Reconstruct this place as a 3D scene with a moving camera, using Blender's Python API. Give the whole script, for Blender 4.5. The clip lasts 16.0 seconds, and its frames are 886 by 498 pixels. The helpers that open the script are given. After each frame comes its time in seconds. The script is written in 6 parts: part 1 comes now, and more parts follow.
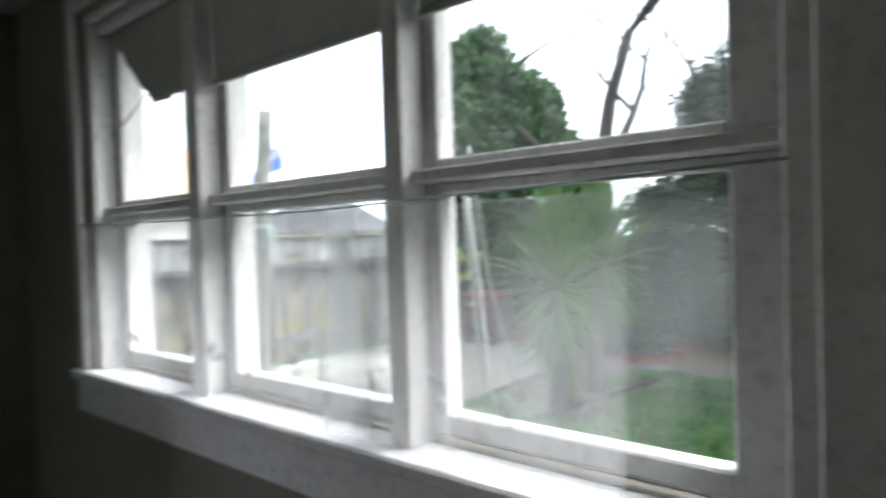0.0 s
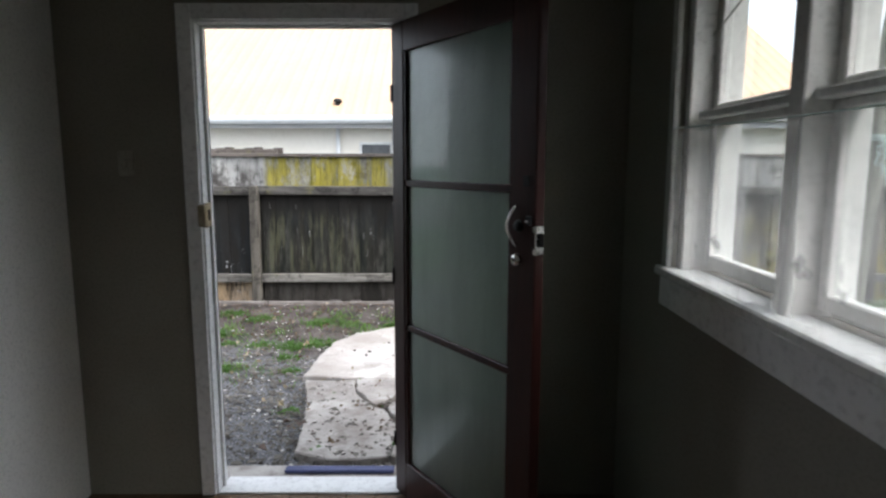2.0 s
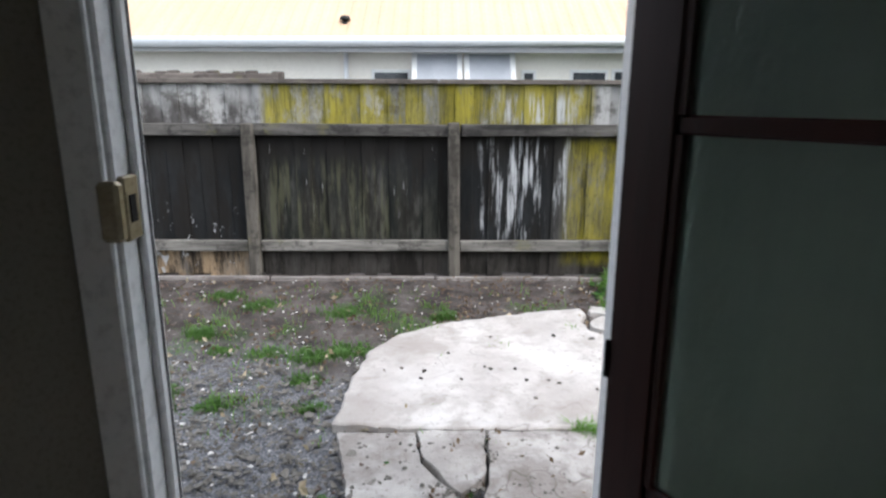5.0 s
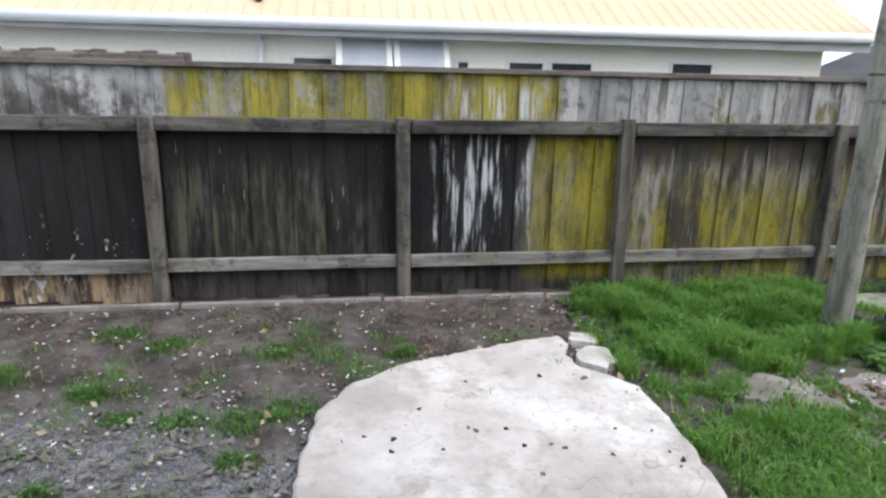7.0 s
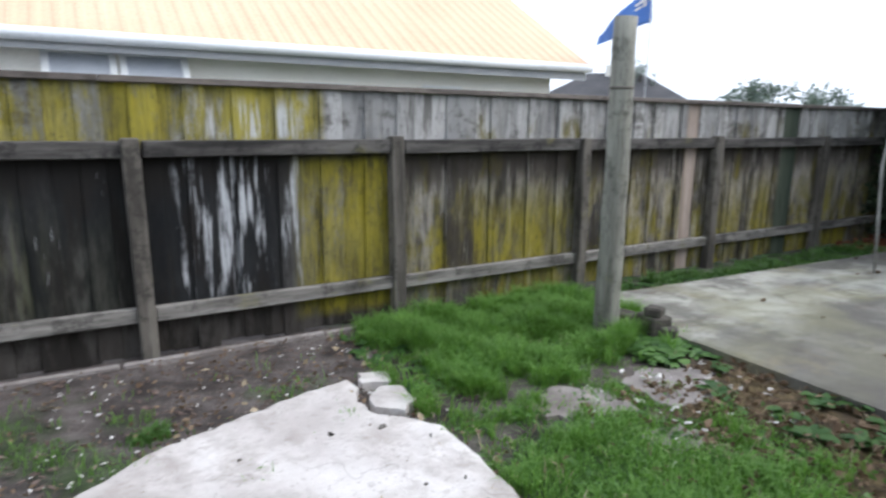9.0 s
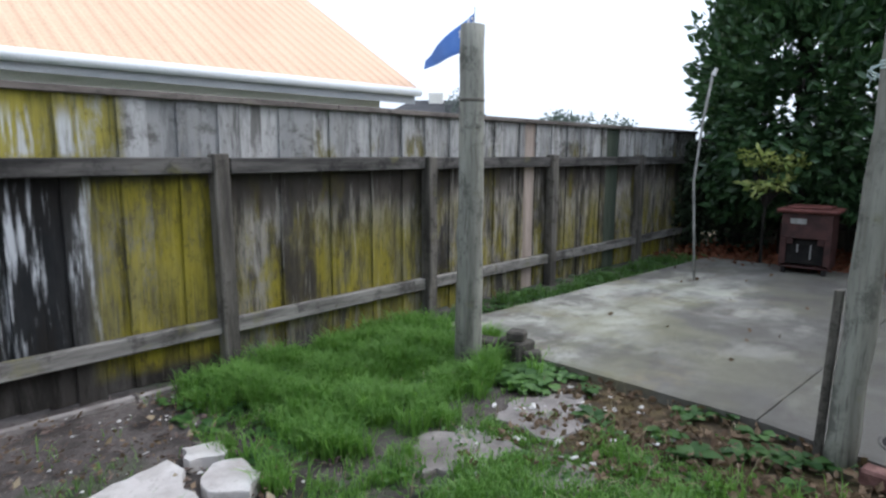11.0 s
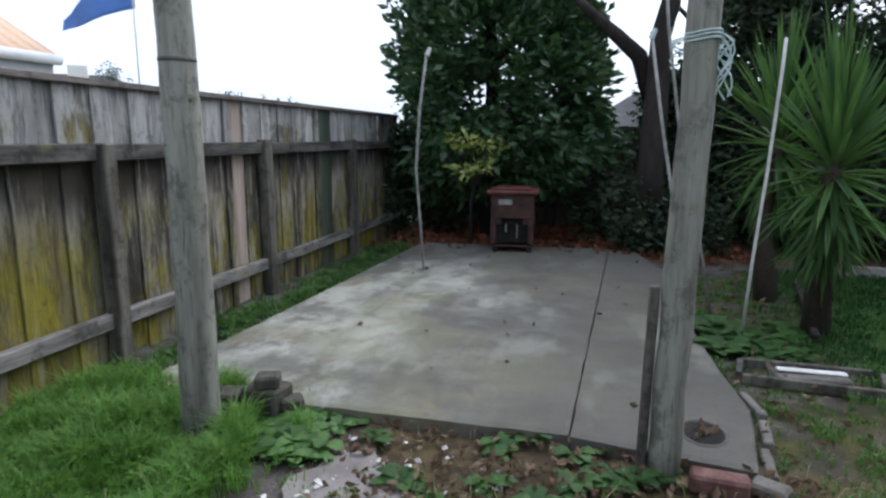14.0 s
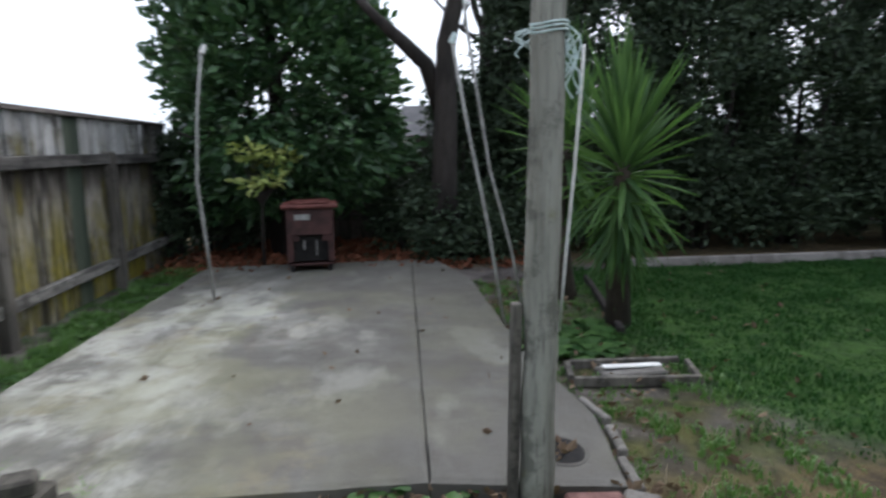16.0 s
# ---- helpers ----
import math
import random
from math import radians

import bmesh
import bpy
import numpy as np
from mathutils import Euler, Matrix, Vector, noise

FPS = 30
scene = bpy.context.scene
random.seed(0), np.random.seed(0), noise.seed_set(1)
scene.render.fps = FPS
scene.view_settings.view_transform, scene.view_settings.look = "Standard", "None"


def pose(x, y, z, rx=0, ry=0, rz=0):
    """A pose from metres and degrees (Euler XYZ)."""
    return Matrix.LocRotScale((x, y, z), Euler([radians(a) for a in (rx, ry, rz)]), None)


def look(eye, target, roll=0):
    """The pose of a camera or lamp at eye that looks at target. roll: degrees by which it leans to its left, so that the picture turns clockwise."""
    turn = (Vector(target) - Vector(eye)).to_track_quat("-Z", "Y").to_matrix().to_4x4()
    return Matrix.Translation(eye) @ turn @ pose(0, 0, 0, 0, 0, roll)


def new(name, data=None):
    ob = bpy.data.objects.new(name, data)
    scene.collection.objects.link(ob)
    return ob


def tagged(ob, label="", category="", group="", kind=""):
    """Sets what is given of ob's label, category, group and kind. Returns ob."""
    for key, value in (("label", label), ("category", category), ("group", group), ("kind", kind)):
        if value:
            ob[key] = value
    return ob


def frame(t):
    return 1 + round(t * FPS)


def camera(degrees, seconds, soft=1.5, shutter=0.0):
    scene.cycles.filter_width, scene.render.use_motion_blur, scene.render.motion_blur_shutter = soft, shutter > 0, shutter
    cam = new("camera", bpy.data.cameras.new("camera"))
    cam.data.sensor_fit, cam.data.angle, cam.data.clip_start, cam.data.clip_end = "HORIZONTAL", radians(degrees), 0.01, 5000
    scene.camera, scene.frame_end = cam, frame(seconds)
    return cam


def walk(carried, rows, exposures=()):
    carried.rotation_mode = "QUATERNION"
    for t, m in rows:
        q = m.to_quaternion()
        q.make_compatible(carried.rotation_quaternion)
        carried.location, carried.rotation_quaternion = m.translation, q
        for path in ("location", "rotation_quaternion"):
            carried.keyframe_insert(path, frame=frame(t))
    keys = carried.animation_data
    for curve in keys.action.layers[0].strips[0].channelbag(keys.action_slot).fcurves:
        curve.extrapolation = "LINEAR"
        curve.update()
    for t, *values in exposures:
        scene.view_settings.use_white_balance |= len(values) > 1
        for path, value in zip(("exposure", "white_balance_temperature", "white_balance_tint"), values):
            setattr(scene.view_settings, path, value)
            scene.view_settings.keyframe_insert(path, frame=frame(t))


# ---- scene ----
# seconds, eye x, y, z, heading (0 = towards the fence, positive to the right), tilt, roll
PATH = [
    (0.0, 0.363, -7.096, 1.647, 50.93, -1.17, -1.81),
    (0.5, 0.401, -7.095, 1.648, 33.25, -2.30, -0.46),
    (1.0, 0.464, -7.102, 1.639, 15.10, -3.70, 0.19),
    (1.5, 0.424, -7.060, 1.630, 4.55, -6.55, 0.04),
    (2.0, 0.389, -7.017, 1.605, 0.03, -7.97, 0.03),
    (2.5, 0.293, -6.746, 1.583, -0.87, -8.04, -0.04),
    (3.0, 0.220, -6.482, 1.561, -1.72, -9.56, 0.47),
    (5.5, -0.214, -5.079, 1.555, 2.12, -13.95, 0.40),
    (6.0, -0.259, -4.885, 1.514, 4.24, -13.90, 0.72),
    (6.5, -0.276, -4.642, 1.525, 5.90, -14.16, 0.74),
    (7.0, -0.380, -4.513, 1.561, 8.61, -14.62, 1.13),
    (7.5, -0.431, -4.386, 1.598, 11.03, -15.55, 0.81),
    (8.0, -0.387, -4.285, 1.574, 14.65, -15.30, 0.22),
    (8.5, -0.332, -4.108, 1.489, 23.13, -13.24, 0.74),
    (9.0, -0.261, -4.049, 1.467, 30.45, -11.66, 0.65),
    (9.5, -0.272, -4.009, 1.476, 36.89, -10.82, 0.77),
    (12.0, 0.097, -3.284, 1.336, 52.59, -8.41, -0.09),
    (12.5, 0.170, -3.155, 1.370, 58.29, -8.73, 0.05),
    (13.0, 0.316, -2.999, 1.360, 65.05, -8.92, 0.28),
    (13.5, 0.412, -2.895, 1.364, 71.61, -9.36, 0.15),
    (14.0, 0.508, -2.800, 1.381, 76.07, -10.25, 0.13),
    (14.5, 0.584, -2.749, 1.382, 77.13, -10.86, -0.75),
    (15.0, 0.679, -2.662, 1.391, 80.78, -11.70, -1.31),
    (15.5, 0.746, -2.539, 1.399, 88.36, -10.80, -0.92),
    (16.0, 0.924, -2.541, 1.353, 96.59, -9.26, -0.71),
]


def eye_pose(x, y, z, heading, tilt, roll):
    h, v = radians(heading), radians(tilt)
    ahead = Vector((math.sin(h) * math.cos(v), math.cos(h) * math.cos(v), math.sin(v)))
    eye = Vector((x, y, z))
    return look(eye, eye + ahead, roll)


cam = camera(71.8, 16.0, soft=2.4, shutter=0.5)
EXPOSURES = [
    (0.0, 2.6, 5850, 9), (0.5, 1.95, 5850, 9), (1.0, 1.8, 5880, 9), (2.0, 1.79, 6000, 9), (3.2, 1.71, 6080, 9), (5.3, 1.52, 5850, 9),
    (6.5, 1.42, 5850, 9.5), (9.5, 1.30, 5640, 9.5), (12.5, 1.0, 5520, 9.5), (14.5, 1.06, 5520, 10), (16.0, 1.20, 5680, 10),
]
walk(cam, [(row[0], eye_pose(*row[1:])) for row in PATH], EXPOSURES)

# ---- light: a bright overcast day ----
SUN_ELEVATION, SUN_AZIMUTH = 50, 125
world = bpy.data.worlds.new("overcast_sky")
scene.world = world
world.use_nodes = True
wn = world.node_tree
sky = wn.nodes.new("ShaderNodeTexSky")
sky.sky_type = "NISHITA"
sky.sun_disc = False
sky.sun_elevation = radians(SUN_ELEVATION)
sky.sun_rotation = radians(SUN_AZIMUTH)
sky.air_density, sky.dust_density, sky.ozone_density = 0.6, 9.0, 0.3
wn.nodes["Background"].inputs["Strength"].default_value = 0.14
clouds = wn.nodes.new("ShaderNodeMix")
clouds.data_type = "RGBA"
clouds.inputs["Factor"].default_value = 0.72
clouds.inputs["B"].default_value = (5.0, 5.1, 5.2, 1)
wn.links.new(sky.outputs[0], clouds.inputs["A"])
wn.links.new(clouds.outputs["Result"], wn.nodes["Background"].inputs["Color"])
sun_data = bpy.data.lights.new("sun", "SUN")
sun_data.energy, sun_data.angle, sun_data.color = 0.55, radians(45), (1.0, 0.985, 0.96)
sun = new("sun", sun_data)
sa, se = radians(SUN_AZIMUTH), radians(SUN_ELEVATION)
sun.matrix_world = look((12 * math.sin(sa) * math.cos(se), 12 * math.cos(sa) * math.cos(se), 12 * math.sin(se)), (0, 0, 0))


# ---- materials ----
class Nodes:
    """Small builder for one node material."""

    def __init__(self, name, rough=0.8, metal=0.0, spec=0.3):
        self.m = bpy.data.materials.new(name)
        self.m.use_nodes = True
        self.t = self.m.node_tree
        self.b = self.t.nodes["Principled BSDF"]
        self.b.inputs["Roughness"].default_value = rough
        self.b.inputs["Metallic"].default_value = metal
        self.b.inputs["Specular IOR Level"].default_value = spec
        self.pos = self.t.nodes.new("ShaderNodeNewGeometry").outputs["Position"]
        self.xyz = self.t.nodes.new("ShaderNodeSeparateXYZ")
        self.t.links.new(self.pos, self.xyz.inputs[0])

    def plug(self, socket, value):
        if isinstance(value, bpy.types.NodeSocket):
            self.t.links.new(value, socket)
        elif isinstance(value, tuple) and len(value) == 3 and socket.type == "RGBA":
            socket.default_value = (*value, 1)
        else:
            socket.default_value = value

    def noise(self, scale, stretch=(1, 1, 1), detail=4.0, rough=0.6, offset=0.0):
        v = self.t.nodes.new("ShaderNodeVectorMath")
        v.operation = "MULTIPLY"
        self.t.links.new(self.pos, v.inputs[0])
        v.inputs[1].default_value = stretch
        a = self.t.nodes.new("ShaderNodeVectorMath")
        a.operation = "ADD"
        self.t.links.new(v.outputs[0], a.inputs[0])
        a.inputs[1].default_value = (offset, offset * 0.7, offset * 1.3)
        n = self.t.nodes.new("ShaderNodeTexNoise")
        n.inputs["Scale"].default_value = scale
        n.inputs["Detail"].default_value = detail
        n.inputs["Roughness"].default_value = rough
        self.t.links.new(a.outputs[0], n.inputs["Vector"])
        return n.outputs["Fac"]

    def math(self, op, a, b=0.0, clamp=False):
        n = self.t.nodes.new("ShaderNodeMath")
        n.operation, n.use_clamp = op, clamp
        self.plug(n.inputs[0], a)
        self.plug(n.inputs[1], b)
        return n.outputs[0]

    def ramp(self, value, lo, hi):
        """0 at lo, 1 at hi, smooth."""
        n = self.t.nodes.new("ShaderNodeMapRange")
        n.interpolation_type = "SMOOTHSTEP"
        self.plug(n.inputs["Value"], value)
        n.inputs["From Min"].default_value, n.inputs["From Max"].default_value = lo, hi
        return n.outputs["Result"]

    def band(self, value, lo, hi, soft):
        return self.math("MULTIPLY", self.ramp(value, lo - soft, lo + soft), self.math("SUBTRACT", 1.0, self.ramp(value, hi - soft, hi + soft)))

    def mix(self, fac, a, b):
        n = self.t.nodes.new("ShaderNodeMix")
        n.data_type = "RGBA"
        self.plug(n.inputs["Factor"], fac)
        self.plug(n.inputs["A"], a)
        self.plug(n.inputs["B"], b)
        return n.outputs["Result"]

    def random(self):
        return self.t.nodes.new("ShaderNodeObjectInfo").outputs["Random"]

    def island(self):
        return self.t.nodes.new("ShaderNodeNewGeometry").outputs["Random Per Island"]

    def attribute(self, name):
        n = self.t.nodes.new("ShaderNodeAttribute")
        n.attribute_name = name
        return n.outputs["Fac"]

    def colour(self, value):
        self.plug(self.b.inputs["Base Color"], value)

    def bump(self, height, strength=0.3, distance=0.01):
        n = self.t.nodes.new("ShaderNodeBump")
        n.inputs["Strength"].default_value = strength
        n.inputs["Distance"].default_value = distance
        self.plug(n.inputs["Height"], height)
        self.t.links.new(n.outputs[0], self.b.inputs["Normal"])


def plain(name, c1, c2, scale=3.0, fine=60.0, rough=0.75, bump=0.25, stretch=(1, 1, 1), metal=0.0, spec=0.3, depth=0.004):
    """Two tones in broad stains, a fine grain over them, relief and uneven gloss."""
    n = Nodes(name, rough, metal, spec)
    broad = n.ramp(n.noise(scale, stretch), 0.3, 0.7)
    grain = n.noise(fine, stretch, 3.0)
    c = n.mix(broad, c1, c2)
    dark = n.mix(1.0, (c1[0] * 0.6, c1[1] * 0.6, c1[2] * 0.6), (c1[0] * 0.6, c1[1] * 0.6, c1[2] * 0.6))
    n.colour(n.mix(n.math("MULTIPLY", n.ramp(grain, 0.45, 0.75), 0.5), c, dark))
    n.plug(n.b.inputs["Roughness"], n.math("ADD", rough - 0.1, n.math("MULTIPLY", grain, 0.2), True))
    n.bump(grain, bump, depth)
    return n.m


def fence_wood():
    """Weathered palings: grey timber, remains of charcoal and white paint, yellow lichen."""
    n = Nodes("weathered_paling", 0.9, spec=0.08)
    x, z = n.xyz.outputs["X"], n.xyz.outputs["Z"]
    streak = n.noise(7.0, (1.6, 1.0, 0.24), 6.0, 0.7)
    fine = n.noise(45.0, (1.6, 1.0, 0.07), 4.0)
    blot = n.noise(2.6, (1, 1, 0.7), 5.0, 0.7, 4.0)
    blot2 = n.noise(3.4, (1.2, 1, 0.35), 5.0, 0.7, 9.0)
    rnd = n.random()
    wood = n.mix(n.ramp(streak, 0.3, 0.7), (0.050, 0.047, 0.043), (0.225, 0.217, 0.202))
    wood = n.mix(n.math("MULTIPLY", n.ramp(rnd, 0.55, 1.0), 0.55), wood, (0.30, 0.285, 0.26))
    wood = n.mix(n.math("MULTIPLY", n.ramp(rnd, 0.42, 0.05), 0.6), wood, (0.060, 0.054, 0.050))
    wood = n.mix(n.math("MULTIPLY", n.ramp(fine, 0.5, 0.75), 0.5), wood, (0.055, 0.047, 0.04))
    # the later bays are bleached and carry thin olive growth in streaks
    bleached = n.ramp(x, 1.70, 1.80)
    far_bays = n.ramp(x, 3.3, 4.6)
    wood = n.mix(n.math("MULTIPLY", bleached, n.math("MULTIPLY", n.ramp(n.math("ADD", streak, n.math("MULTIPLY", rnd, 0.14)), 0.42, 0.64), n.math("ADD", 0.42, n.math("MULTIPLY", far_bays, 0.38)))), wood, (0.36, 0.325, 0.275))
    wood = n.mix(n.math("MULTIPLY", bleached, n.math("MULTIPLY", n.ramp(n.math("ADD", n.math("MULTIPLY", streak, 0.45), n.math("MULTIPLY", blot, 0.55)), 0.42, 0.58), n.math("MULTIPLY", n.ramp(n.math("ADD", z, n.math("MULTIPLY", blot2, 0.9)), 1.60, 0.95), 0.62))), wood, (0.20, 0.175, 0.035))
    # pale top boards, lifted further for the sky's glare on them
    top = n.ramp(z, 1.28, 1.36)
    wood = n.mix(n.math("MULTIPLY", top, 0.72), wood, n.mix(rnd, (0.31, 0.31, 0.305), (0.53, 0.525, 0.51)))
    wood = n.mix(n.math("MULTIPLY", top, n.math("MULTIPLY", n.ramp(n.noise(2.2, (1, 1, 1.2), 6.0, 0.75, 23.0), 0.52, 0.64), 0.75)), wood, (0.075, 0.070, 0.062))
    # charcoal paint in the first bays, between the rails; greenish and worn thin on the second
    dark = n.math("MULTIPLY", n.ramp(x, 1.15, 0.75), n.band(z, 0.30, 1.26, 0.03))
    second = n.band(x, -1.75, 0.02, 0.05)
    worn = n.math("MULTIPLY", n.ramp(n.math("ADD", streak, n.math("MULTIPLY", n.ramp(z, 1.15, 0.35), 0.12)), 0.52, 0.70), second)
    dark = n.math("MULTIPLY", dark, n.math("SUBTRACT", 1.0, n.math("MULTIPLY", worn, 0.16)))
    paint = n.mix(n.ramp(blot, 0.35, 0.7), (0.009, 0.010, 0.011), (0.020, 0.021, 0.022))
    paint = n.mix(n.math("MULTIPLY", n.math("MULTIPLY", second, n.ramp(z, 1.2, 0.4)), 0.65), paint, n.mix(n.ramp(streak, 0.35, 0.65), (0.010, 0.011, 0.009), (0.040, 0.041, 0.027)))
    c = n.mix(n.math("MULTIPLY", dark, 0.95), wood, paint)
    green = n.math("MULTIPLY", n.band(x, -1.70, -0.55, 0.12), n.math("MULTIPLY", n.band(z, 0.34, 1.02, 0.10), n.ramp(n.noise(12.0, (1.5, 1.0, 0.12), 5.0, 0.65, 67.0), 0.47, 0.60)))
    c = n.mix(n.math("MULTIPLY", green, 0.55), c, (0.105, 0.105, 0.062))
    soot = n.math("MULTIPLY", n.math("MULTIPLY", n.ramp(x, -1.58, -1.70), top), n.math("MULTIPLY", n.ramp(n.math("ADD", z, n.math("MULTIPLY", blot, 0.35)), 1.78, 1.60), n.ramp(n.noise(4.0, (1.4, 1, 0.8), 5.0, 0.7, 73.0), 0.40, 0.55)))
    c = n.mix(n.math("MULTIPLY", soot, 0.8), c, (0.055, 0.048, 0.045))
    # first bays are darker below the bottom rail
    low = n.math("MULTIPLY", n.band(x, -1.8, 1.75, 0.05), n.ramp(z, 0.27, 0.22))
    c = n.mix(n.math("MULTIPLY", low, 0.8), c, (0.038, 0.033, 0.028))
    tan = n.math("MULTIPLY", n.ramp(x, -1.72, -1.85), n.ramp(z, 0.30, 0.22))
    c = n.mix(n.math("MULTIPLY", tan, n.ramp(blot2, 0.3, 0.6)), c, (0.36, 0.26, 0.16))
    # dark soaked patches on later bays
    plank = n.math("MULTIPLY", n.band(x, -0.12, 0.22, 0.03), top)
    soak = n.math("MULTIPLY", n.band(x, 2.08, 2.54, 0.05), n.band(z, 0.30, 0.72, 0.07))
    soak = n.math("MAXIMUM", n.math("MULTIPLY", soak, n.ramp(blot, 0.25, 0.4)), n.math("MULTIPLY", n.ramp(blot2, 0.56, 0.66), n.ramp(x, 1.6, 1.9)))
    c = n.mix(n.math("MULTIPLY", n.math("MAXIMUM", soak, n.math("MULTIPLY", plank, 0.7)), 0.8), c, (0.045, 0.038, 0.033))
    # black mould creeping along the boards; they also darken up to the top rail
    grime = n.math("MULTIPLY", n.ramp(n.noise(5.0, (1.3, 1, 0.22), 6.0, 0.75, 13.0), 0.45, 0.60), n.math("SUBTRACT", n.math("SUBTRACT", 0.85, n.math("MULTIPLY", top, 0.45)), n.math("MULTIPLY", bleached, 0.06)))
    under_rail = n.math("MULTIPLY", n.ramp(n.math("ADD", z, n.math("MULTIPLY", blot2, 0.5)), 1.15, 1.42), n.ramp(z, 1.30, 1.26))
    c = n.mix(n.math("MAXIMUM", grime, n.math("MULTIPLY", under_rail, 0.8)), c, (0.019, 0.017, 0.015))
    # lichen
    upper = n.math("MULTIPLY", n.band(x, -1.64, 1.18, 0.04), n.ramp(z, 1.25, 1.33))
    upper = n.math("MULTIPLY", upper, n.math("MULTIPLY", n.ramp(n.math("ADD", blot2, n.math("MULTIPLY", rnd, 0.12)), 0.30, 0.52), 0.98))
    bay = n.math("MULTIPLY", n.band(x, 0.98, 1.72, 0.06), n.band(z, 0.1, 1.22, 0.05))
    bay = n.math("MULTIPLY", bay, n.ramp(n.math("ADD", n.math("MULTIPLY", streak, 0.5), n.math("MULTIPLY", blot, 0.5)), 0.30, 0.52))
    later = n.math("MULTIPLY", n.ramp(x, 1.75, 1.9), n.math("MULTIPLY", n.ramp(z, 1.15, 0.45), n.ramp(n.math("ADD", blot, n.math("MULTIPLY", rnd, 0.16)), 0.52, 0.68)))
    third = n.math("MULTIPLY", n.band(x, 2.47, 3.46, 0.08), n.math("MULTIPLY", n.ramp(n.math("ADD", z, n.math("MULTIPLY", blot2, 0.7)), 1.35, 0.95), n.ramp(n.math("ADD", n.math("MULTIPLY", streak, 0.5), n.math("MULTIPLY", blot2, 0.5)), 0.36, 0.54)))
    fourth = n.math("MULTIPLY", n.band(x, 4.2, 5.3, 0.2), n.math("MULTIPLY", n.ramp(n.math("ADD", z, n.math("MULTIPLY", blot, 0.6)), 1.0, 0.75), n.ramp(n.math("ADD", n.math("MULTIPLY", streak, 0.5), n.math("MULTIPLY", blot, 0.5)), 0.40, 0.58)))
    fifth = n.math("MULTIPLY", n.band(x, 5.45, 6.5, 0.1), n.math("MULTIPLY", n.ramp(n.math("ADD", z, n.math("MULTIPLY", blot2, 0.8)), 1.35, 0.9), n.ramp(n.math("ADD", n.math("MULTIPLY", streak, 0.5), n.math("MULTIPLY", blot2, 0.5)), 0.42, 0.60)))
    later = n.math("MAXIMUM", n.math("MAXIMUM", later, third), n.math("MULTIPLY", n.math("MAXIMUM", fourth, fifth), 0.85))
    toplater = n.math("MULTIPLY", n.math("MULTIPLY", n.ramp(x, 1.3, 1.5), n.ramp(z, 1.62, 1.35)), n.math("MULTIPLY", n.ramp(blot2, 0.5, 0.7), 0.5))
    lichen = n.math("MAXIMUM", n.math("MAXIMUM", upper, bay), n.math("MAXIMUM", later, toplater))
    lichen = n.math("MULTIPLY", lichen, n.math("SUBTRACT", 1.0, n.math("MULTIPLY", n.ramp(n.noise(3.8, (1.5, 1, 0.6), 6.0, 0.8, 37.0), 0.5, 0.66), 0.75)))
    c = n.mix(n.math("MULTIPLY", lichen, n.math("ADD", 0.72, n.math("MULTIPLY", top, 0.16))), c, n.mix(n.ramp(n.math("ADD", n.math("MULTIPLY", fine, 0.35), n.math("MULTIPLY", blot2, 0.65)), 0.36, 0.62), (0.082, 0.073, 0.012), (0.31, 0.265, 0.020)))
    # dark weathering streaks and specks over everything
    streaks = n.ramp(n.noise(10.0, (1.5, 1.0, 0.15), 6.0, 0.72, 47.0), 0.50, 0.63)
    specks = n.ramp(n.noise(24.0, (1.0, 1.0, 0.55), 4.0, 0.7, 53.0), 0.56, 0.66)
    c = n.mix(n.math("MULTIPLY", n.math("MAXIMUM", n.math("MULTIPLY", streaks, bleached), n.math("MULTIPLY", n.math("MULTIPLY", specks, 0.55), n.math("SUBTRACT", 1.0, dark))), 0.68), c, (0.040, 0.036, 0.029))
    # later bays darken again just below the top rail
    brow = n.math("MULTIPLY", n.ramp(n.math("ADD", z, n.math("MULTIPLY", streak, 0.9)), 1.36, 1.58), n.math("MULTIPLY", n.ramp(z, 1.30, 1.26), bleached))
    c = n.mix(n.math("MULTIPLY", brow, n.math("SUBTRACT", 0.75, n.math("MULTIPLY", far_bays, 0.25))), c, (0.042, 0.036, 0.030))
    pale = n.ramp(n.noise(13.0, (1.5, 1.0, 0.12), 5.0, 0.65, 59.0), 0.60, 0.68)
    c = n.mix(n.math("MULTIPLY", n.math("MULTIPLY", pale, bleached), n.math("ADD", 0.30, n.math("MULTIPLY", far_bays, 0.30))), c, (0.40, 0.375, 0.335))
    # white paint runs
    runs = n.noise(16.0, (1.5, 1.0, 0.13), 5.0, 0.6, 2.0)
    white = n.math("MULTIPLY", n.math("MULTIPLY", n.band(x, 0.22, 1.0, 0.06), n.band(z, 0.34, 1.22, 0.08)), n.math("MULTIPLY", n.ramp(runs, 0.50, 0.66), n.ramp(blot, 0.30, 0.52)))
    whitetop = n.math("MULTIPLY", n.math("MULTIPLY", n.band(x, 0.42, 1.0, 0.08), n.ramp(z, 1.33, 1.38)), n.math("MULTIPLY", n.ramp(z, 1.64, 1.5), n.ramp(runs, 0.46, 0.6)))
    flecks = n.math("MULTIPLY", n.math("MULTIPLY", n.ramp(x, -1.85, -1.95), n.ramp(z, 0.72, 0.36)), n.ramp(n.noise(14.0, (1, 1, 0.6), 3.0, 0.6, 6.0), 0.63, 0.68))
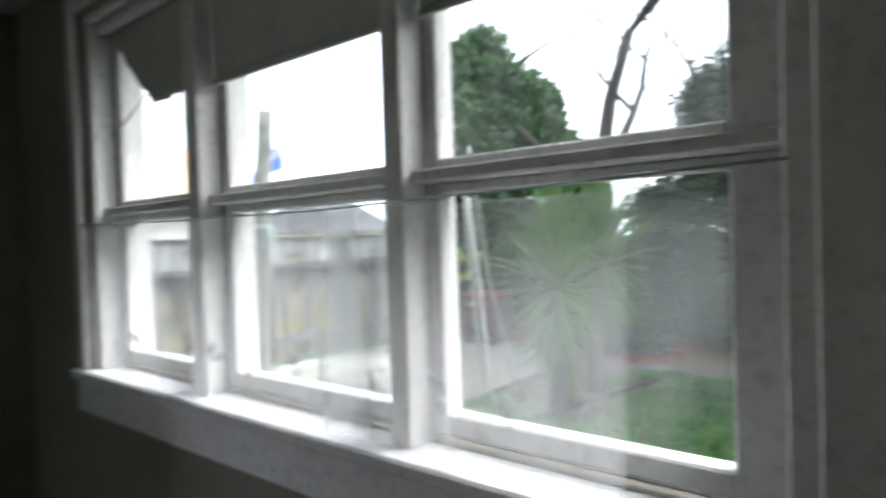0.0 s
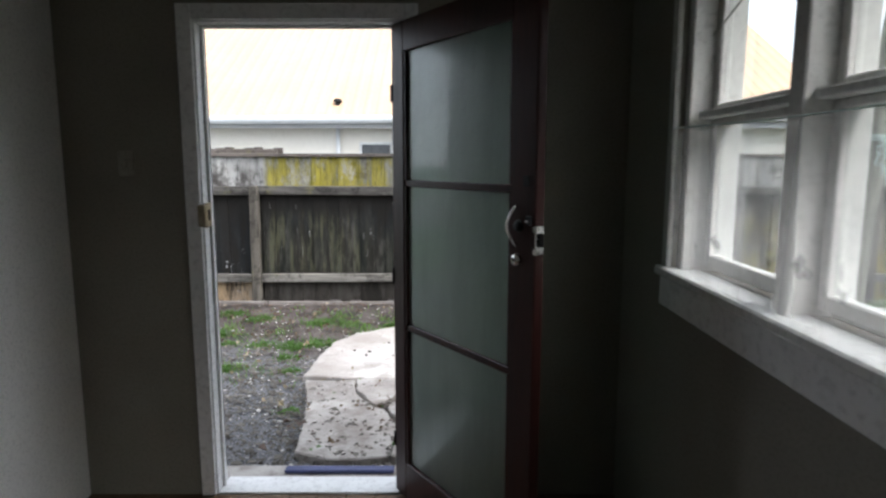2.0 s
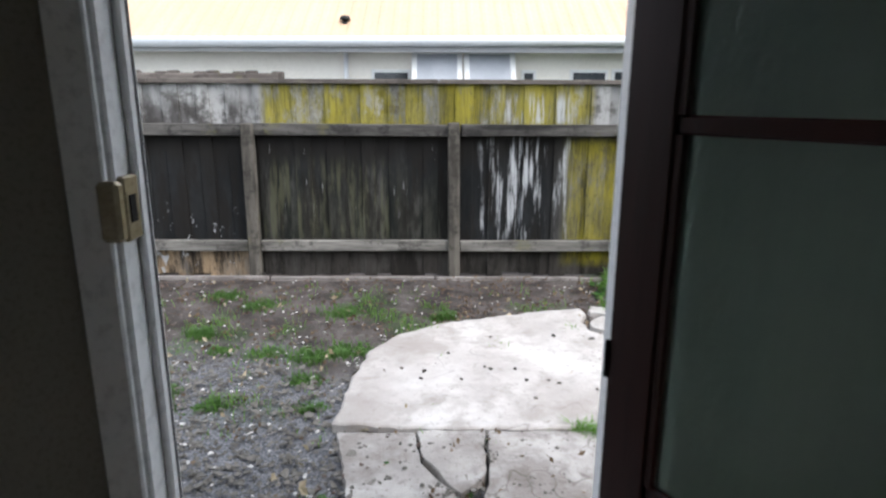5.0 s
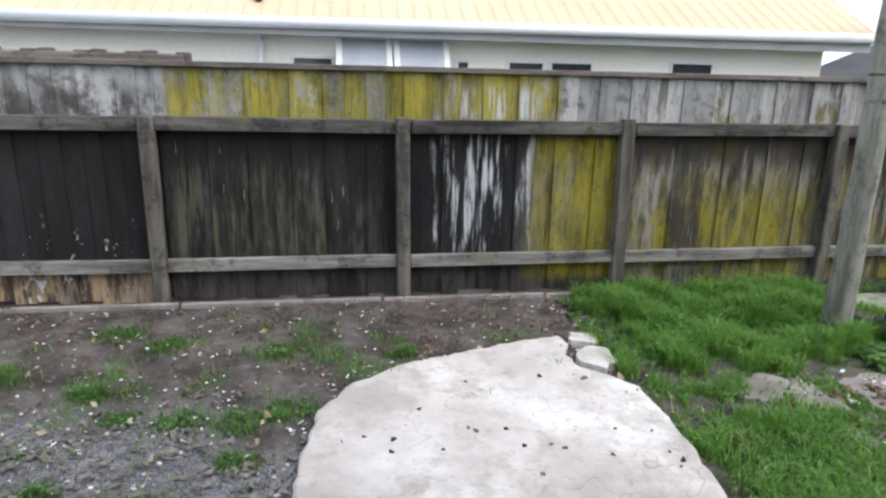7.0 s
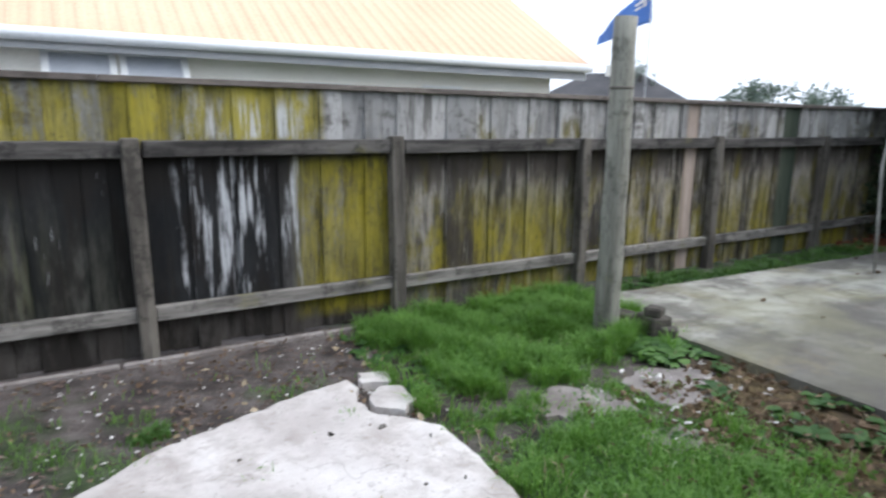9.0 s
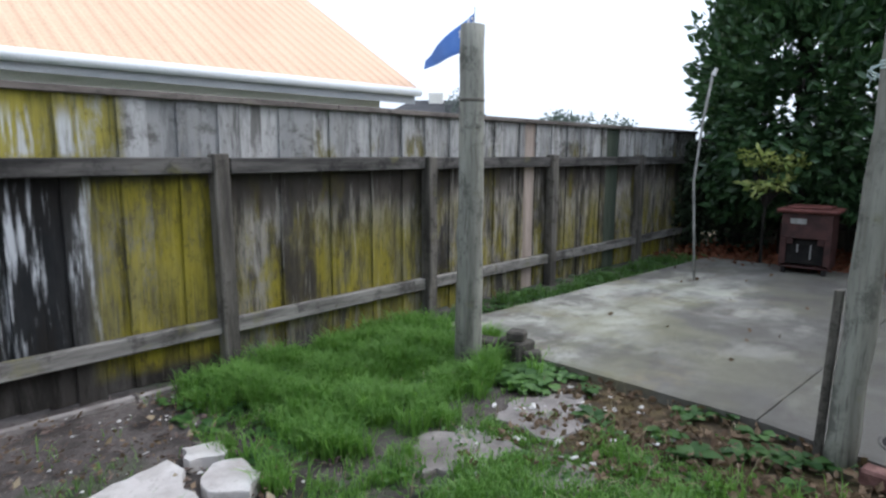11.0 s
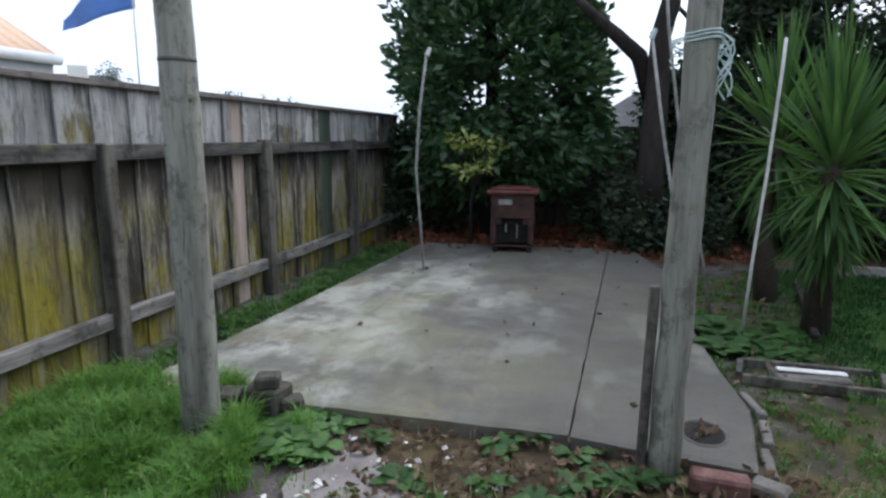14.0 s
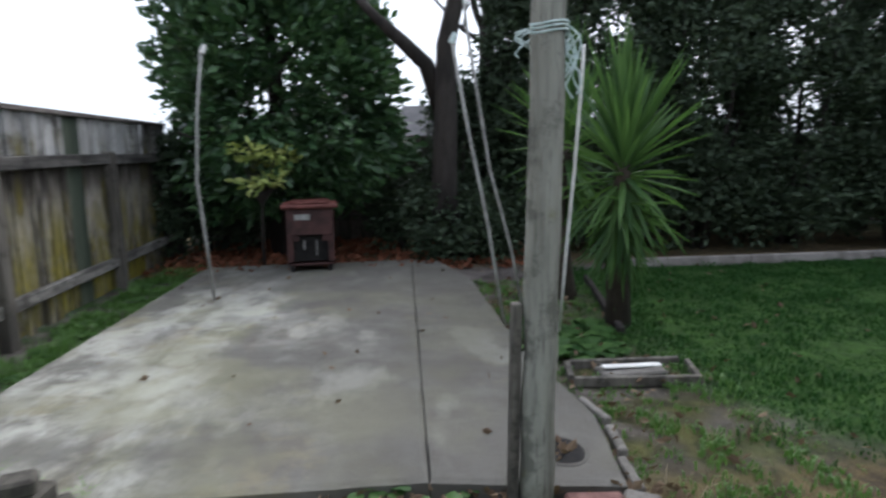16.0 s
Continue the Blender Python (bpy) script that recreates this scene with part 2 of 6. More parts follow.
    scratch = n.math("MULTIPLY", n.math("MULTIPLY", n.band(x, -1.7, 0.3, 0.05), n.band(z, 0.5, 1.2, 0.05)), n.ramp(n.noise(30.0, (1.5, 1, 0.07), 3.0, 0.6, 3.0), 0.69, 0.72))
    white = n.math("MAXIMUM", n.math("MAXIMUM", white, whitetop), n.math("MAXIMUM", flecks, n.math("MULTIPLY", scratch, 0.6)))
    c = n.mix(n.math("MULTIPLY", white, 0.85), c, (0.50, 0.51, 0.52))
    n.colour(c)
    n.bump(n.math("ADD", fine, streak), 0.5, 0.006)
    return n.m


def rail_wood(name, c1, c2, along):
    n = Nodes(name, 0.9)
    s = n.noise(11.0, along, 5.0)
    f = n.noise(60.0, along, 4.0)
    moss = n.noise(4.0, (1, 1, 1), 4.0, 0.6, 3.0)
    c = n.mix(n.ramp(s, 0.3, 0.7), c1, c2)
    c = n.mix(n.math("MULTIPLY", n.ramp(f, 0.5, 0.75), 0.6), c, (0.04, 0.035, 0.03))
    c = n.mix(n.math("MULTIPLY", n.ramp(n.noise(6.0, (1, 1, 1), 6.0, 0.75, 19.0), 0.5, 0.63), 0.7), c, (c1[0] * 0.6, c1[1] * 0.6, c1[2] * 0.6))
    n.colour(n.mix(n.math("MULTIPLY", n.ramp(moss, 0.60, 0.75), 0.5), c, (0.16, 0.15, 0.05)))
    n.bump(n.math("ADD", f, s), 0.5, 0.006)
    return n.m


def ground_material():
    """Bare soil, grey gravel, mossy turf and leaf mould, each where the ground has it."""
    n = Nodes("yard_ground", 0.95, spec=0.15)
    big = n.noise(3.0, detail=6.0)
    mid = n.noise(14.0, detail=5.0, offset=3.0)
    fine = n.noise(90.0, detail=4.0, offset=7.0)
    soil = n.mix(n.ramp(big, 0.35, 0.65), (0.048, 0.041, 0.037), (0.145, 0.127, 0.117))
    soil = n.mix(n.math("MULTIPLY", n.ramp(n.noise(7.0, detail=6.0, rough=0.75, offset=31.0), 0.5, 0.66), 0.7), soil, (0.055, 0.045, 0.040))
    soil = n.mix(n.math("MULTIPLY", n.ramp(fine, 0.5, 0.7), 0.6), soil, (0.05, 0.04, 0.034))
    soil = n.mix(n.math("MULTIPLY", n.ramp(n.noise(34.0, offset=5.0), 0.63, 0.7), 0.8), soil, (0.30, 0.25, 0.21))
    gravel = n.mix(n.ramp(fine, 0.35, 0.65), (0.07, 0.07, 0.075), (0.27, 0.27, 0.285))
    gravel = n.mix(n.math("MULTIPLY", n.ramp(mid, 0.55, 0.7), 0.6), gravel, (0.10, 0.085, 0.075))
    grass = n.mix(n.ramp(mid, 0.3, 0.7), (0.018, 0.042, 0.009), (0.044, 0.092, 0.017))
    mould = n.mix(n.ramp(mid, 0.35, 0.65), (0.06, 0.045, 0.03), (0.13, 0.10, 0.05))
    moss = n.mix(n.ramp(mid, 0.35, 0.65), (0.036, 0.040, 0.015), (0.090, 0.088, 0.032))
    moss = n.mix(n.math("MULTIPLY", n.ramp(n.noise(5.0, detail=5.0, offset=21.0), 0.50, 0.64), 0.6), moss, (0.075, 0.058, 0.042))
    c = n.mix(n.attribute("gravel"), soil, gravel)
    c = n.mix(n.attribute("mould"), c, mould)
    c = n.mix(n.attribute("moss"), c, moss)
    c = n.mix(n.attribute("grass"), c, grass)
    n.colour(c)
    n.bump(n.math("ADD", fine, mid), 0.8, 0.02)
    return n.m


def slab_concrete(name, c1, c2, stain, green=0.0, brown=0.0, cracks=0.0):
    n = Nodes(name, 0.85, spec=0.35)
    big = n.noise(1.3, detail=6.0, rough=0.65)
    mid = n.noise(6.0, detail=5.0, offset=4.0)
    fine = n.noise(120.0, detail=3.0)
    c = n.mix(n.ramp(big, 0.36, 0.64), c1, c2)
    c = n.mix(n.math("MULTIPLY", n.ramp(mid, 0.5, 0.68), 0.55), c, stain)
    wash = n.noise(0.9, (1.0, 2.2, 1) if brown else (1.6, 1.4, 1), 5.0, 0.7, 11.0)
    c = n.mix(n.math("MULTIPLY", n.ramp(wash, 0.46, 0.60), 0.6), c, stain)
    pits = n.noise(38.0, detail=2.0, offset=6.0)
    c = n.mix(n.math("MULTIPLY", n.ramp(pits, 0.62, 0.70), 0.5), c, stain)
    if green:
        c = n.mix(n.math("MULTIPLY", n.ramp(n.noise(1.1, detail=4.0, offset=8.0), 0.5, 0.7), green), c, (0.20, 0.20, 0.09))
    if brown:
        c = n.mix(n.math("MULTIPLY", n.ramp(n.noise(1.7, (0.7, 1.3, 1), 5.0, 0.7, 17.0), 0.52, 0.66), brown), c, (0.115, 0.085, 0.060))
        c = n.mix(n.math("MULTIPLY", n.ramp(n.noise(2.3, (0.6, 1.5, 1), 5.0, 0.7, 27.0), 0.54, 0.68), 0.55), c, (0.36, 0.36, 0.34))
    if green:
        y = n.xyz.outputs["Y"]
        band = n.noise(1.8, (1.25, 0.8, 1), 5.0, 0.6, 61.0)
        c = n.mix(n.math("MULTIPLY", n.ramp(band, 0.52, 0.70), 0.5), c, (0.38, 0.375, 0.335))
        wet = n.ramp(n.math("ADD", y, n.math("MULTIPLY", n.noise(0.9, (0.6, 1.0, 1), 5.0, 0.65, 51.0), 2.6)), -0.1, -1.3)
        c = n.mix(n.math("MULTIPLY", wet, 0.88), c, n.mix(mid, (0.050, 0.046, 0.040), (0.15, 0.14, 0.12)))
        c = n.mix(n.math("MULTIPLY", n.ramp(band, 0.46, 0.34), 0.6), c, (0.075, 0.068, 0.058))
        c = n.mix(n.math("MULTIPLY", n.ramp(n.noise(2.4, (1.25, 0.85, 1), 5.0, 0.6, 71.0), 0.50, 0.68), 0.42), c, (0.27, 0.265, 0.23))
        c = n.mix(n.math("MULTIPLY", n.ramp(n.noise(1.4, (1.2, 0.9, 1), 5.0, 0.7, 81.0), 0.55, 0.66), 0.55), c, (0.23, 0.205, 0.115))
    if brown:
        smudge = n.noise(1.7, (0.75, 1.25, 1), 5.0, 0.52, 91.0)
        c = n.mix(n.math("MULTIPLY", n.ramp(smudge, 0.49, 0.62), 0.78), c, (0.098, 0.092, 0.078))
        c = n.mix(n.math("MULTIPLY", n.ramp(smudge, 0.46, 0.33), 0.62), c, (0.42, 0.415, 0.35))
        c = n.mix(n.math("MULTIPLY", n.ramp(n.noise(7.5, detail=6.0, rough=0.7, offset=95.0), 0.54, 0.68), 0.40), c, (0.12, 0.11, 0.09))
        c = n.mix(n.math("MULTIPLY", n.ramp(n.noise(1.2, detail=4.0, rough=0.5, offset=97.0), 0.48, 0.64), 0.5), c, (0.185, 0.18, 0.105))
    if brown:
        damp = n.ramp(n.math("ADD", n.xyz.outputs["Y"], n.math("MULTIPLY", n.noise(1.5, (0.8, 1.0, 1), 5.0, 0.6, 99.0), 1.6)), -0.75, -2.0)
        c = n.mix(n.math("MULTIPLY", damp, 0.56), c, (0.082, 0.076, 0.066))
        back = n.ramp(n.math("ADD", n.xyz.outputs["X"], n.math("MULTIPLY", n.noise(1.3, detail=5.0, offset=103.0), 1.8)), 6.7, 8.0)
        c = n.mix(n.math("MULTIPLY", back, 0.6), c, (0.088, 0.082, 0.072))
    if cracks:
        crumb = n.noise(15.0, detail=5.0, rough=0.7, offset=33.0)
        c = n.mix(n.math("MULTIPLY", n.ramp(crumb, 0.56, 0.66), 0.38), c, (stain[0] * 0.8, stain[1] * 0.78, stain[2] * 0.75))
        bend = n.t.nodes.new("ShaderNodeVectorMath")
        bend.operation = "ADD"
        warp = n.t.nodes.new("ShaderNodeTexNoise")
        warp.inputs["Scale"].default_value = 3.0
        n.t.links.new(n.pos, warp.inputs["Vector"])
        n.t.links.new(n.pos, bend.inputs[0])
        n.t.links.new(warp.outputs["Color"], bend.inputs[1])
        cell = n.t.nodes.new("ShaderNodeTexVoronoi")
        cell.feature = "DISTANCE_TO_EDGE"
        cell.inputs["Scale"].default_value = 1.5
        n.t.links.new(bend.outputs[0], cell.inputs["Vector"])
        line = n.math("MULTIPLY", n.ramp(cell.outputs["Distance"], 0.012, 0.004), n.ramp(n.noise(2.0, offset=41.0), 0.45, 0.58))
        c = n.mix(n.math("MULTIPLY", line, cracks), c, (0.09, 0.075, 0.06))
    c = n.mix(n.math("MULTIPLY", n.ramp(fine, 0.55, 0.75), 0.35), c, stain)
    n.colour(c)
    n.plug(n.b.inputs["Roughness"], n.math("SUBTRACT", 0.95, n.math("MULTIPLY", n.ramp(big, 0.6, 0.4), 0.25)))
    n.bump(n.math("ADD", fine, n.math("MULTIPLY", mid, 2.0)), 0.5, 0.014)
    return n.m


def foliage(name, c1, c2, rough=0.45, through_light=0.25, spec=0.4):
    n = Nodes(name, rough, spec=spec)
    n.colour(n.mix(n.island(), c1, c2))
    tr = n.t.nodes.new("ShaderNodeBsdfTranslucent")
    n.plug(tr.inputs["Color"], (c2[0] * 1.3, c2[1] * 1.4, c2[2]))
    mx = n.t.nodes.new("ShaderNodeMixShader")
    mx.inputs[0].default_value = through_light
    n.t.links.new(n.b.outputs[0], mx.inputs[1])
    n.t.links.new(tr.outputs[0], mx.inputs[2])
    n.t.links.new(mx.outputs[0], n.t.nodes["Material Output"].inputs["Surface"])
    return n.m


def glass(name, rough=0.0, tint=(0.95, 0.98, 0.97), dust=0.0, ripple=0.0, dust_colour=(0.75, 0.78, 0.78), coat=0.0):
    n = Nodes(name, rough, spec=0.5)
    n.b.inputs["Transmission Weight"].default_value = 1.0
    n.b.inputs["IOR"].default_value = 1.45
    n.colour(tint)
    if coat:
        n.b.inputs["Coat Weight"].default_value = coat
        n.b.inputs["Coat Roughness"].default_value = 0.04
        n.b.inputs["Coat IOR"].default_value = 1.6
    if ripple:
        n.bump(n.noise(55.0, (1, 1, 0.5), 2.0), ripple, 0.01)
    if dust:
        film = n.noise(7.0, (0.2, 1.6, 0.22), 5.0, 0.65)
        smear = n.noise(2.2, (1, 1, 1), 4.0, 0.6, 5.0)
        d = n.t.nodes.new("ShaderNodeBsdfDiffuse")
        d.inputs["Color"].default_value = (*dust_colour, 1)
        tr = n.t.nodes.new("ShaderNodeBsdfTranslucent")
        tr.inputs["Color"].default_value = (*dust_colour, 1)
        both = n.t.nodes.new("ShaderNodeMixShader")
        both.inputs[0].default_value = 0.7
        n.t.links.new(d.outputs[0], both.inputs[1])
        n.t.links.new(tr.outputs[0], both.inputs[2])
        mx = n.t.nodes.new("ShaderNodeMixShader")
        fac = n.math("MULTIPLY", n.math("ADD", n.ramp(film, 0.35, 0.7), n.ramp(smear, 0.35, 0.65)), dust * 0.5, True)
        n.plug(mx.inputs[0], fac)
        n.t.links.new(n.b.outputs[0], mx.inputs[1])
        n.t.links.new(both.outputs[0], mx.inputs[2])
        n.t.links.new(mx.outputs[0], n.t.nodes["Material Output"].inputs["Surface"])
    return n.m


def net_cloth(name, tone, base, gather):
    """Sheer white net: mostly open, denser where it gathers into folds."""
    n = Nodes(name, 0.9, spec=0.1)
    n.colour((tone, tone, tone))
    tr = n.t.nodes.new("ShaderNodeBsdfTranslucent")
    tr.inputs["Color"].default_value = (tone, tone, tone, 1)
    cloth = n.t.nodes.new("ShaderNodeMixShader")
    cloth.inputs[0].default_value = 0.55
    n.t.links.new(n.b.outputs[0], cloth.inputs[1])
    n.t.links.new(tr.outputs[0], cloth.inputs[2])
    clear = n.t.nodes.new("ShaderNodeBsdfTransparent")
    mx = n.t.nodes.new("ShaderNodeMixShader")
    folds = n.ramp(n.noise(6.0, (0.0, 1.0, 0.04), 3.0, 0.6, 2.0), 0.38, 0.74)
    n.plug(mx.inputs[0], n.math("ADD", base, n.math("MULTIPLY", folds, gather)))
    n.t.links.new(clear.outputs[0], mx.inputs[1])
    n.t.links.new(cloth.outputs[0], mx.inputs[2])
    n.t.links.new(mx.outputs[0], n.t.nodes["Material Output"].inputs["Surface"])
    return n.m


MAT = dict(
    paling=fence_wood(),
    greenpaling=plain("dark_green_stained_board", (0.040, 0.052, 0.036), (0.075, 0.090, 0.062), 4.0, 40, 0.9, 0.4, (1.5, 1, 0.15)),
    pinkpaling=plain("bare_pinkish_board", (0.24, 0.19, 0.155), (0.45, 0.37, 0.31), 6.0, 40, 0.9, 0.4, (1.5, 1, 0.12)),
    post=rail_wood("weathered_post", (0.048, 0.043, 0.036), (0.165, 0.150, 0.126), (1, 1, 0.12)),
    rail=rail_wood("weathered_rail", (0.026, 0.024, 0.022), (0.125, 0.117, 0.106), (0.12, 1, 1)),
    lowrail=rail_wood("bleached_rail", (0.065, 0.060, 0.053), (0.27, 0.255, 0.228), (0.12, 1, 1)),
    cap=rail_wood("weathered_cap", (0.10, 0.085, 0.075), (0.19, 0.165, 0.145), (0.12, 1, 1)),
    pole=rail_wood("grey_pole_timber", (0.13, 0.128, 0.105), (0.30, 0.295, 0.25), (1, 1, 0.1)),
    ground=ground_material(),
    slab=slab_concrete("old_patio_concrete", (0.19, 0.187, 0.158), (0.43, 0.424, 0.368), (0.080, 0.076, 0.066), 0.55, 0.6),
    pale=slab_concrete("pale_broken_concrete", (0.41, 0.378, 0.352), (0.60, 0.573, 0.545), (0.31, 0.275, 0.245), 0.0, 0.0, 0.3),
    dirtypath=slab_concrete("dirty_broken_concrete", (0.27, 0.245, 0.225), (0.47, 0.445, 0.42), (0.15, 0.125, 0.108), 0.0, 0.0, 0.5),
    stonepatch=slab_concrete("sunken_paving", (0.20, 0.178, 0.163), (0.30, 0.275, 0.255), (0.11, 0.092, 0.08)),
    # lighter tone carries window light on the west wall; back wall bounces it
    cream=plain("lightened_cream_wall", (0.82, 0.805, 0.765), (0.87, 0.855, 0.82), 1.2, 90, 0.6, 0.08),
    # same room's backlit walls, their shade put in as a darker tone
    plaster=plain("darkened_backlit_wall", (0.238, 0.225, 0.187), (0.285, 0.270, 0.224), 1.2, 90, 0.6, 0.08),
    ceiling=plain("painted_ceiling", (0.52, 0.515, 0.49), (0.58, 0.575, 0.55), 1.0, 70, 0.8, 0.06),
    floor=plain("worn_floor_boards", (0.10, 0.06, 0.035), (0.17, 0.105, 0.06), 2.0, 40, 0.5, 0.15, (1, 0.1, 1)),
    white=plain("white_gloss_paint", (0.72, 0.73, 0.72), (0.80, 0.80, 0.78), 2.5, 50, 0.42, 0.12),
    oldwhite=plain("chipped_white_paint", (0.80, 0.80, 0.80), (0.87, 0.87, 0.87), 5.0, 40, 0.55, 0.3),
    windowpaint=plain("old_yellowed_window_paint", (0.60, 0.595, 0.57), (0.68, 0.675, 0.65), 5.0, 40, 0.5, 0.3),
    door=plain("dark_varnished_wood", (0.024, 0.0075, 0.0065), (0.050, 0.015, 0.012), 3.0, 50, 0.38, 0.15, (1, 1, 0.12)),
    chrome=plain("worn_chrome", (0.62, 0.61, 0.58), (0.75, 0.74, 0.72), 20, 90, 0.25, 0.1, metal=1.0),
    brass=plain("tarnished_brass", (0.30, 0.25, 0.16), (0.42, 0.36, 0.25), 25, 90, 0.4, 0.2, metal=0.8),
    blackmetal=plain("black_iron", (0.02, 0.02, 0.022), (0.035, 0.035, 0.035), 15, 80, 0.5, 0.2, metal=0.3),
    blind=plain("faded_blind_cloth", (0.42, 0.445, 0.40), (0.52, 0.54, 0.49), 4.0, 120, 0.95, 0.25, (1, 1, 0.3)),
    switchplate=plain("yellowed_switch_plastic", (0.30, 0.28, 0.23), (0.36, 0.34, 0.28), 6, 60, 0.5, 0.05),
    stucco=plain("cream_stucco", (0.83, 0.79, 0.71), (0.87, 0.84, 0.77), 1.0, 60, 0.9, 0.2),
    gutter=plain("white_gutter", (0.74, 0.76, 0.78), (0.80, 0.81, 0.82), 2.0, 50, 0.4, 0.05),
    fascia=plain("grey_fascia", (0.40, 0.41, 0.42), (0.50, 0.50, 0.50), 2.0, 50, 0.5, 0.05),
    roof=plain("orange_roof_steel", (0.575, 0.385, 0.25), (0.63, 0.43, 0.285), 0.8, 30, 0.6, 0.1),
    darkglass=plain("dark_window_glass", (0.03, 0.035, 0.04), (0.05, 0.055, 0.06), 1.0, 10, 0.08, 0.0, spec=0.6),
    # opaque pane; the glass's pale sky sheen is put into the colour
    greypane=plain("grey_awning_glass", (0.36, 0.38, 0.41), (0.44, 0.46, 0.49), 2.0, 60, 0.7, 0.1),
    brick=plain("red_brick", (0.095, 0.045, 0.038), (0.19, 0.105, 0.09), 12, 70, 0.9, 0.5),
    block=plain("grey_concrete_block", (0.10, 0.092, 0.08), (0.20, 0.185, 0.165), 8, 60, 0.95, 0.5),
    darkblock=plain("mossy_dark_concrete", (0.045, 0.040, 0.034), (0.10, 0.092, 0.075), 9, 60, 0.95, 0.6),
    rust=plain("red_brown_enamel", (0.030, 0.014, 0.012), (0.070, 0.030, 0.026), 7, 60, 0.6, 0.35),
    lidred=plain("faded_red_lid", (0.085, 0.026, 0.020), (0.15, 0.050, 0.040), 6, 60, 0.65, 0.3),
    # soot, and the dark inside the drain, latch slot and keyhole
    soot=plain("soot_and_hole_black", (0.008, 0.007, 0.007), (0.02, 0.018, 0.016), 9, 60, 0.9, 0.3),
    bark=plain("grey_bark", (0.017, 0.014, 0.012), (0.045, 0.038, 0.033), 5, 40, 0.95, 0.7, (1, 1, 0.3), depth=0.02),
    yuccabark=plain("yucca_stem", (0.035, 0.028, 0.021), (0.07, 0.056, 0.042), 6, 40, 0.95, 0.6, (1, 1, 0.6), depth=0.02),
    leafdark=foliage("dark_evergreen_leaf", (0.019, 0.046, 0.019), (0.066, 0.125, 0.046), 0.34, 0.14),
    leafpale=foliage("variegated_leaf", (0.15, 0.21, 0.045), (0.42, 0.45, 0.14), 0.45, 0.2),
    hedge=foliage("hedge_leaf", (0.016, 0.028, 0.014), (0.055, 0.078, 0.042), 0.6, 0.10, 0.25),
    yucca=foliage("yucca_leaf", (0.026, 0.064, 0.022), (0.095, 0.175, 0.048), 0.5, 0.25, 0.3),
    drygrass=foliage("dry_straw", (0.24, 0.19, 0.12), (0.42, 0.36, 0.26), 0.9, 0.1, 0.1),
    blade=foliage("grass_blade", (0.058, 0.132, 0.020), (0.165, 0.30, 0.058), 0.55, 0.4),
    lawn=foliage("lawn_blade", (0.012, 0.043, 0.009), (0.029, 0.086, 0.016), 0.7, 0.25, 0.2),
    weed=foliage("broad_weed_leaf", (0.045, 0.105, 0.020), (0.11, 0.205, 0.05), 0.5, 0.3),
    broadweed=foliage("low_weed_leaf", (0.022, 0.060, 0.013), (0.065, 0.130, 0.030), 0.55, 0.25, 0.25),
    litter=foliage("fallen_leaf", (0.065, 0.042, 0.027), (0.20, 0.145, 0.095), 0.85, 0.1, 0.15),
    redlitter=foliage("red_leaf_mulch", (0.10, 0.035, 0.02), (0.22, 0.09, 0.05), 0.9, 0.1, 0.15),
    barkchip=plain("brown_bark_chip", (0.065, 0.046, 0.037), (0.175, 0.130, 0.108), 14, 70, 0.9, 0.4),
    chip=plain("pale_stone_chip", (0.50, 0.48, 0.45), (0.66, 0.64, 0.61), 30, 90, 0.9, 0.3),
    flag=plain("blue_flag_cloth", (0.09, 0.19, 0.52), (0.12, 0.24, 0.58), 3.0, 80, 0.85, 0.1),
    flagwhite=plain("white_flag_cloth", (0.72, 0.74, 0.78), (0.78, 0.80, 0.82), 3.0, 80, 0.85, 0.1),
    twine=plain("pale_green_twine", (0.42, 0.52, 0.50), (0.58, 0.66, 0.64), 30, 120, 0.9, 0.3),
    rod=plain("grey_rusty_rod", (0.20, 0.195, 0.18), (0.33, 0.325, 0.30), 12, 80, 0.6, 0.2),
    whiterod=plain("flaking_white_rod", (0.60, 0.58, 0.54), (0.74, 0.73, 0.70), 9, 60, 0.7, 0.4),
    pane=glass("dusty_window_glass", 0.0, dust=0.14, dust_colour=(0.66, 0.68, 0.68)),
    cleanpane=glass("upper_window_glass", 0.0, dust=0.06),
    net=net_cloth("sheer_net_cloth", 0.82, 0.12, 0.26),
    netmotif=net_cloth("grey_net_embroidery", 0.30, 0.28, 0.15),
    bluebar=plain("blue_painted_bar", (0.06, 0.07, 0.16), (0.10, 0.11, 0.22), 6, 60, 0.6, 0.2),
    frosted=glass("obscure_door_glass", 0.28, (0.60, 0.78, 0.71), dust=0.25, ripple=0.28, dust_colour=(0.20, 0.27, 0.24), coat=0.45),
    farfoliage=foliage("distant_foliage", (0.10, 0.13, 0.11), (0.20, 0.23, 0.20), 0.8, 0.1, 0.1),
    pinkroof=plain("faded_far_roof", (0.045, 0.045, 0.048), (0.075, 0.073, 0.075), 1.0, 20, 0.8, 0.1),
    blackplastic=plain("dark_rubber_strip", (0.03, 0.03, 0.035), (0.05, 0.05, 0.055), 8, 60, 0.7, 0.1),
)


# ---- building helpers ----
def part(name, bm, material, parent=None, label="", smooth=False):
    """One mesh object from a bmesh, under a thing or a part."""
    me = bpy.data.meshes.new(name)
    bm.to_mesh(me)
    bm.free()
    me.materials.append(MAT[material])
    if smooth:
        me.polygons.foreach_set("use_smooth", [True] * len(me.polygons))
    ob = new(name, me)
    if parent is not None:
        ob.parent = parent
    if label:
        ob["label"] = label
    return ob


